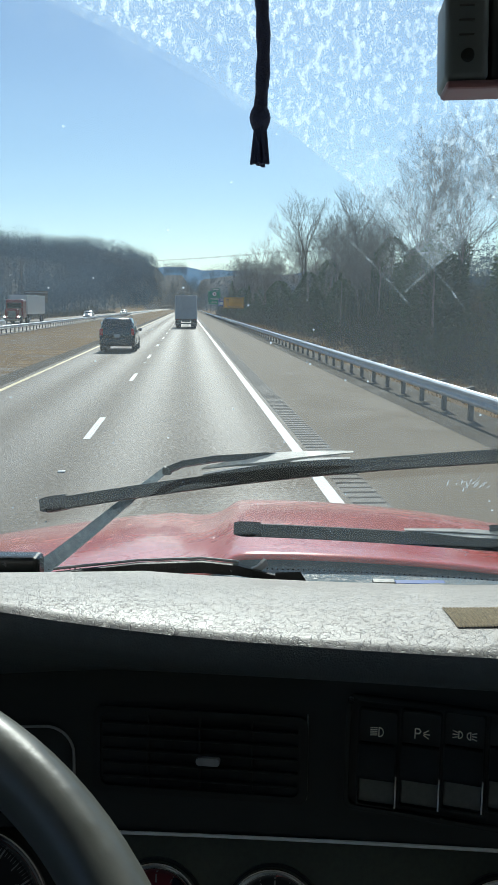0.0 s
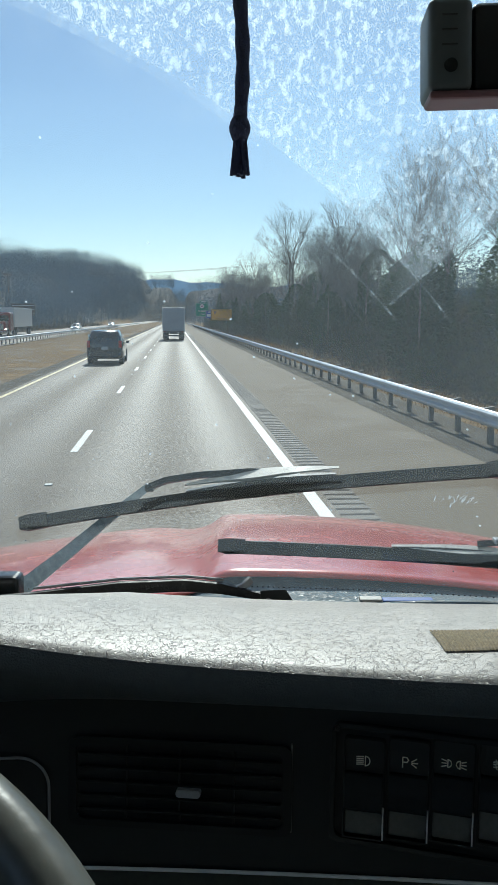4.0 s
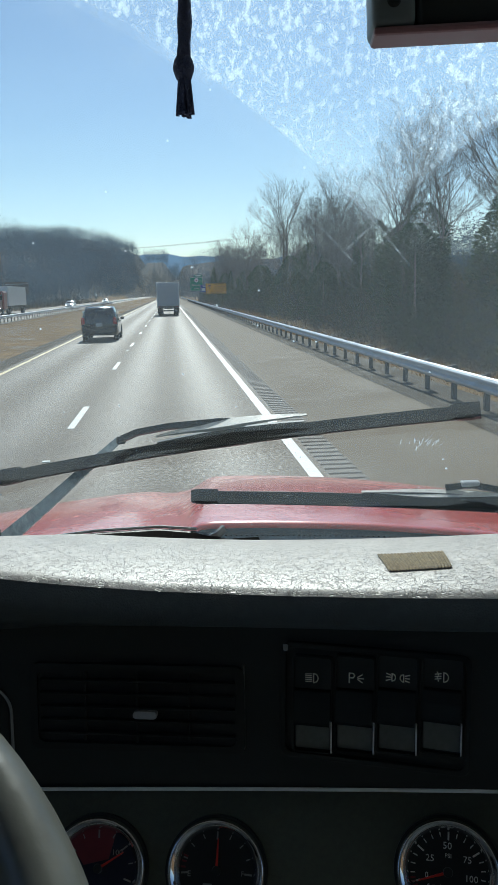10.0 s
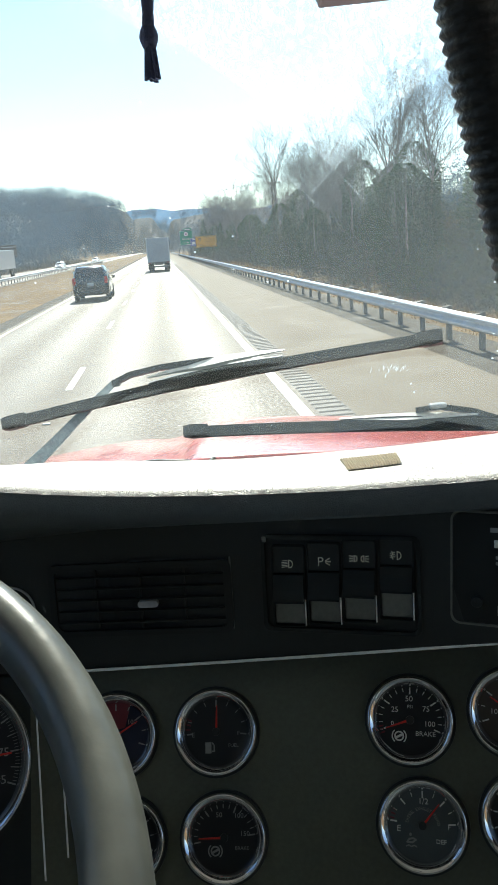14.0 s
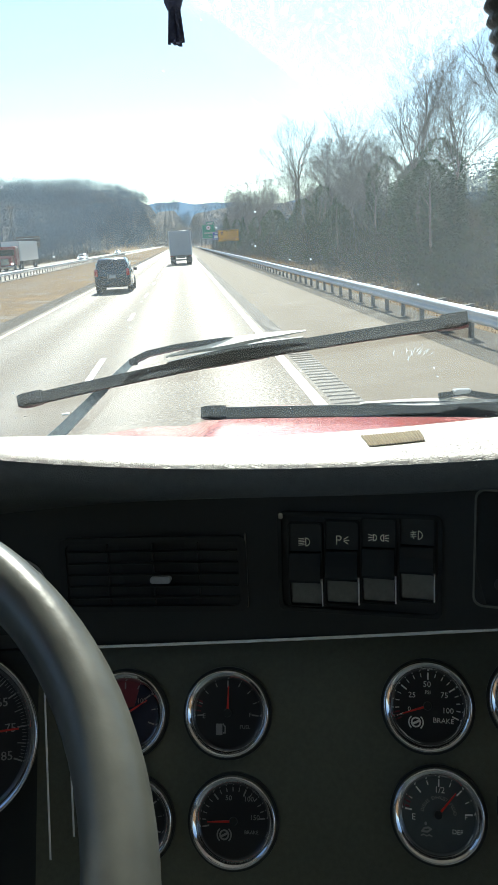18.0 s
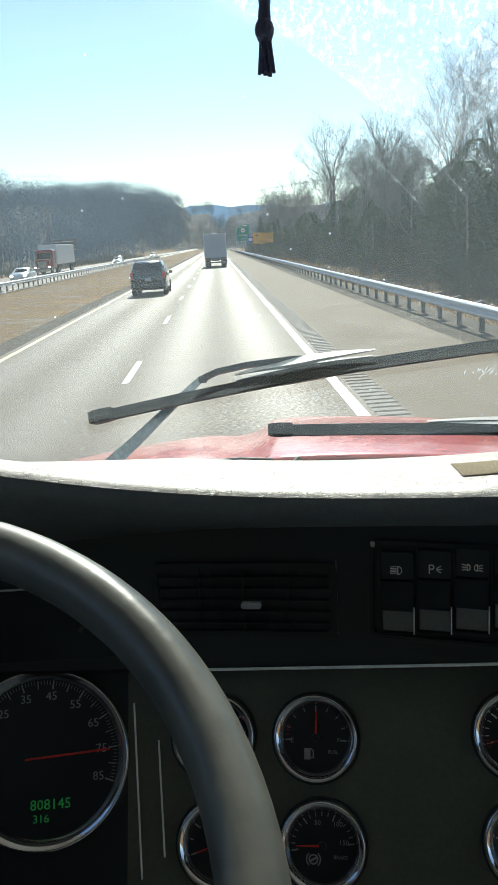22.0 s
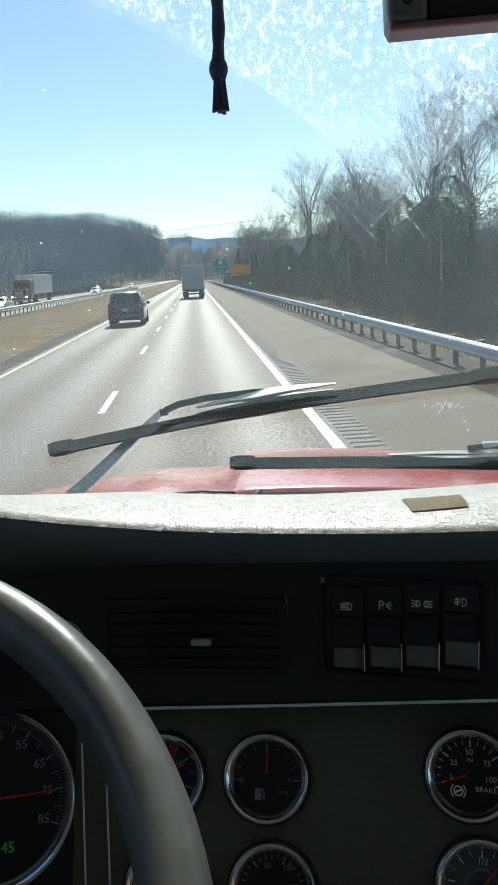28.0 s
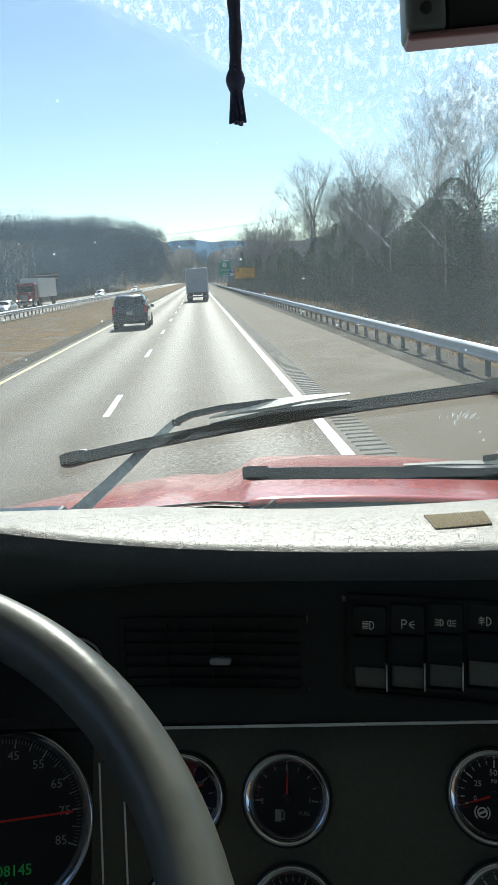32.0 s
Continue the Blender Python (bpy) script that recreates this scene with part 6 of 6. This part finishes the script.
def body_loft(stations, mat, name, parent):
    """A car body from cross sections (y, half width, bottom, belt, roof half width, roof)."""
    bm = bmesh.new()
    rows = []
    for y, hw, zb, zm, hr, zr in stations:
        ring = [(-hw * 0.94, zb), (-hw, zb + 0.12), (-hw, zm - 0.06), (-hw * 0.985, zm), (-hr, zr - 0.07), (-hr * 0.9, zr), (hr * 0.9, zr), (hr, zr - 0.07), (hw * 0.985, zm), (hw, zm - 0.06), (hw, zb + 0.12), (hw * 0.94, zb)]
        rows.append([bm.verts.new((a, y, c)) for a, c in ring])
    for a, c in zip(rows, rows[1:]):
        for i in range(12):
            bm.faces.new((a[i], a[(i + 1) % 12], c[(i + 1) % 12], c[i]))
    bm.faces.new(rows[0])
    bm.faces.new(rows[-1][::-1])
    return part(name, bm, mat, parent, "", True)


def suv(x, y):
    c = thing("suv", "dark blue-grey estate SUV in the passing lane", "car")
    laid(c, pose(x, y, 0))
    bd = body_loft([(0.0, 0.86, 0.42, 0.98, 0.70, 1.0), (0.06, 0.92, 0.36, 1.04, 0.72, 1.30), (0.22, 0.95, 0.30, 1.08, 0.72, 1.70), (0.5, 0.96, 0.28, 1.09, 0.74, 1.78), (1.6, 0.96, 0.28, 1.07, 0.75, 1.80), (2.6, 0.96, 0.28, 1.05, 0.73, 1.76), (3.3, 0.95, 0.28, 1.03, 0.72, 1.10), (4.2, 0.93, 0.30, 1.0, 0.70, 1.03), (4.75, 0.86, 0.38, 0.86, 0.62, 0.9)], CARBLACK, "body", c)
    part("rear_window", plate([(-0.66, -0.25), (0.66, -0.25), (0.58, 0.24), (-0.58, 0.24)], 0, 0.012), CARGLASS, c).matrix_basis = pose(0, 0.125, 1.38, 90 - 17)
    for sx in (-1, 1):
        for y0, y1 in ((0.55, 1.35), (1.42, 2.25), (2.32, 2.85)):
            part("side_window", plate([(y0, -0.2), (y1, -0.2), (y1 - (0.3 if y1 > 2.5 else 0.02), 0.22), (y0 + 0.02, 0.22)], -0.004, 0.008), CARGLASS, c).matrix_basis = Matrix.Translation((sx * 0.85, 0, 1.38)) @ pose(0, 0, 0, 0, 0, 90) @ pose(0, 0, 0, 90 + sx * 18)
        part("tail_lamp", boxed((sx * 0.83, 0.03, 1.06), (0.17, 0.08, 0.36), 0.02, 2), TAIL, c)
        part("mirror", boxed((sx * 1.06, 3.0, 1.12), (0.2, 0.12, 0.16), 0.03, 2), CARBLACK, c)
        part("roof_rail", sweep([(sx * 0.66, 0.5, 1.80), (sx * 0.66, 0.7, 1.85), (sx * 0.66, 2.3, 1.85), (sx * 0.66, 2.5, 1.79)], round_ring(0.018, 6)), BLACKGLOSS, c)
        wheel_of(c, sx * 0.84, 0.95, 0.37, 0.37, 0.25)
        wheel_of(c, sx * 0.84, 3.85, 0.37, 0.37, 0.25)
    part("bumper", boxed((0, -0.02, 0.55), (1.76, 0.16, 0.24), 0.05, 3), CARBLACK, c)
    part("number_plate", boxed((0, -0.01, 0.86), (0.34, 0.03, 0.17), 0.005, 1), PLATE, c)
    return c


def oncoming_car(x, y, mat, lit, label):
    c = thing("oncoming_car", label, "car", None, "oncoming traffic")
    laid(c, pose(x, y, 0))
    body_loft([(0.0, 0.84, 0.40, 0.72, 0.6, 0.74), (0.3, 0.9, 0.30, 0.86, 0.64, 0.88), (1.2, 0.92, 0.26, 0.94, 0.66, 0.97), (1.9, 0.92, 0.26, 0.95, 0.62, 1.42), (3.0, 0.92, 0.26, 0.95, 0.62, 1.45), (3.9, 0.91, 0.28, 0.95, 0.6, 1.06), (4.6, 0.86, 0.38, 0.86, 0.58, 0.9)], mat, "body", c)
    part("windscreen", plate([(-0.64, -0.28), (0.64, -0.28), (0.54, 0.26), (-0.54, 0.26)], 0, 0.012), CARGLASS, c).matrix_basis = pose(0, 1.52, 1.18, 90 - 56)
    for sx in (-1, 1):
        part("side_window", boxed((sx * 0.83, 2.5, 1.17), (0.06, 1.5, 0.32), 0.02, 1, None), CARGLASS, c)
        part("headlamp", boxed((sx * 0.66, 0.02, 0.68), (0.3, 0.08, 0.14), 0.02, 2), HEAD if lit else PLATE, c)
        wheel_of(c, sx * 0.8, 0.85, 0.33, 0.33, 0.22)
        wheel_of(c, sx * 0.8, 3.65, 0.33, 0.33, 0.22)
    return c


def semi(x, y, cab_mat):
    t = thing("oncoming_semi", "oncoming semi truck with a white trailer", "truck", None, "oncoming traffic")
    laid(t, pose(x, y, 0))
    part("trailer", boxed((0, 12.5, 2.6), (2.55, 15.0, 2.75), 0.03, 2), CARWHITE, t)
    part("cab", boxed((0, 3.4, 2.0), (2.4, 2.6, 2.6), 0.2, 3), cab_mat, t)
    part("nose", boxed((0, 1.2, 1.35), (1.9, 2.2, 1.35), 0.2, 3), cab_mat, t)
    part("windscreen", boxed((0, 2.08, 2.45), (2.0, 0.06, 0.8), 0.02, 1), CARGLASS, t)
    part("grille", boxed((0, 0.06, 1.25), (1.1, 0.08, 0.9), 0.02, 1), CHROME, t)
    part("bumper", boxed((0, 0.05, 0.5), (2.4, 0.14, 0.3), 0.03, 1), CHROME, t)
    for sx in (-1, 1):
        part("headlamp", boxed((sx * 0.95, 0.1, 0.95), (0.3, 0.1, 0.16), 0.02, 1), HEAD, t)
        for yy in (1.2, 5.2, 6.4, 17.0, 18.3):
            wheel_of(t, sx * 1.05, yy, 0.5, 0.5, 0.3)
    return t


# the carrying truck below its hood: fenders, nose, frame and wheels on the asphalt
for sx in (-0.85, 1.5):
    solid(grid("hood_side", lambda y, k: (sx, y, hood_z(sx, y) - 0.002 + (0.95 - hood_z(sx, y)) * k), span(1.02, 2.75, 30), span(0, 1, 6), REDPAINT, truck), 0.004)
grid("nose", lambda x, k: (x, 2.75, hood_z(x, 2.75) - 0.002 + (0.75 - hood_z(x, 2.75)) * k), span(-0.85, 1.5, 60), span(0, 1, 6), REDPAINT, truck)
part("bumper", boxed((0.325, 2.83, 0.72), (2.4, 0.16, 0.36), 0.03, 2), CHROME, truck)
part("frame_beam", boxed((0.325, 0.4, 0.9), (0.9, 4.6, 0.24), 0.01, 1), POST, truck)
for sx in (-0.85, 1.5):
    part("cab_side_skirt", boxed((sx + (0.1 if sx < 0 else -0.1), -0.1, 1.12), (0.06, 1.9, 0.5), 0.01, 1), REDPAINT, truck)
    for wy in (1.85, -1.4):
        wheel_of(truck, sx + (0.16 if sx < 0 else -0.16), wy, 0.62, 0.52, 0.28)

box_truck(-0.1, 95)
suv(-3.7, 45)
semi(-24.0, 118, CARRED)
oncoming_car(-19.5, 84, CARWHITE, True, "white oncoming car with lit headlamps")
oncoming_car(-19.5, 168, CARWHITE, True, "white oncoming car far off with lit headlamps")
oncoming_car(-23.6, 205, CARBLACK, True, "dark oncoming car far off with lit headlamps")
oncoming_car(-19.5, 262, CARWHITE, True, "pale oncoming car near the bend with lit headlamps")

# ---- poles, wire and a sign seen from behind ----
back = thing("sign_from_behind", "grey back of a road sign for the other carriageway", "road sign")
laid(back, pose(-30.0, 172, 0))
part("panel", boxed((0, 0, 4.2), (4.6, 0.06, 2.4), 0.02, 1), POST, back)
for sx in (-1.4, 1.4):
    part("sign_post", boxed((sx, -0.1, 1.6), (0.14, 0.12, 5.6), 0.01, 1), POST, back)
for i in range(3):
    part("brace", boxed((0, -0.06, 3.4 + 0.8 * i), (4.4, 0.05, 0.1), 0.01, 1), STEEL, back)


def utility_pole(x, y, h):
    p = thing("utility_pole", "grey timber utility pole with a crossarm", "utility pole", None, "utility poles")
    laid(p, pose(x, y, land(x, y)))
    part("pole", sweep([(0, 0, -1), (0.02, 0, h * 0.5), (0.0, 0, h)], round_ring(0.15, 10), up=(0, 1, 0), scales=[1, 0.85, 0.65]), WOODPOST, p, "", True)
    part("crossarm", boxed((0, 0.12, h - 0.6), (2.2, 0.1, 0.12), 0.01, 1), WOODPOST, p)
    for sx in (-1, -0.4, 0.4, 1):
        part("insulator", lathe(bmesh.new(), [(0.03, 0), (0.05, 0.05), (0.03, 0.1), (0.045, 0.14), (0.001, 0.17)], 10), CARWHITE, p).matrix_basis = pose(sx, 0.12, h - 0.54)
    return p


utility_pole(17.5, 128, 11.5)
utility_pole(19.0, 205, 11.5)
utility_pole(-40.0, 210, 12.5)
wire = thing("overhead_wire", "thin overhead wires sagging between poles", "wire")
laid(wire)
for dz, dx in ((-0.4, -0.9), (-0.4, 0.9)):
    a_ = Vector((17.5 + dx, 128.1, land(17.5, 128) + 11.5 + dz))
    for b_ in (Vector((19.0 + dx, 205.1, land(19.0, 205) + 11.5 + dz)), Vector((-40.0 + dx, 210.1, land(-40.0, 210) + 12.5 + dz))):
        part("strand", sweep([a_.lerp(b_, k) - Vector((0, 0, 3.6 * k * (1 - k))) for k in span(0, 1, 24)], round_ring(0.018, 5)), SIGNBLACK, wire)
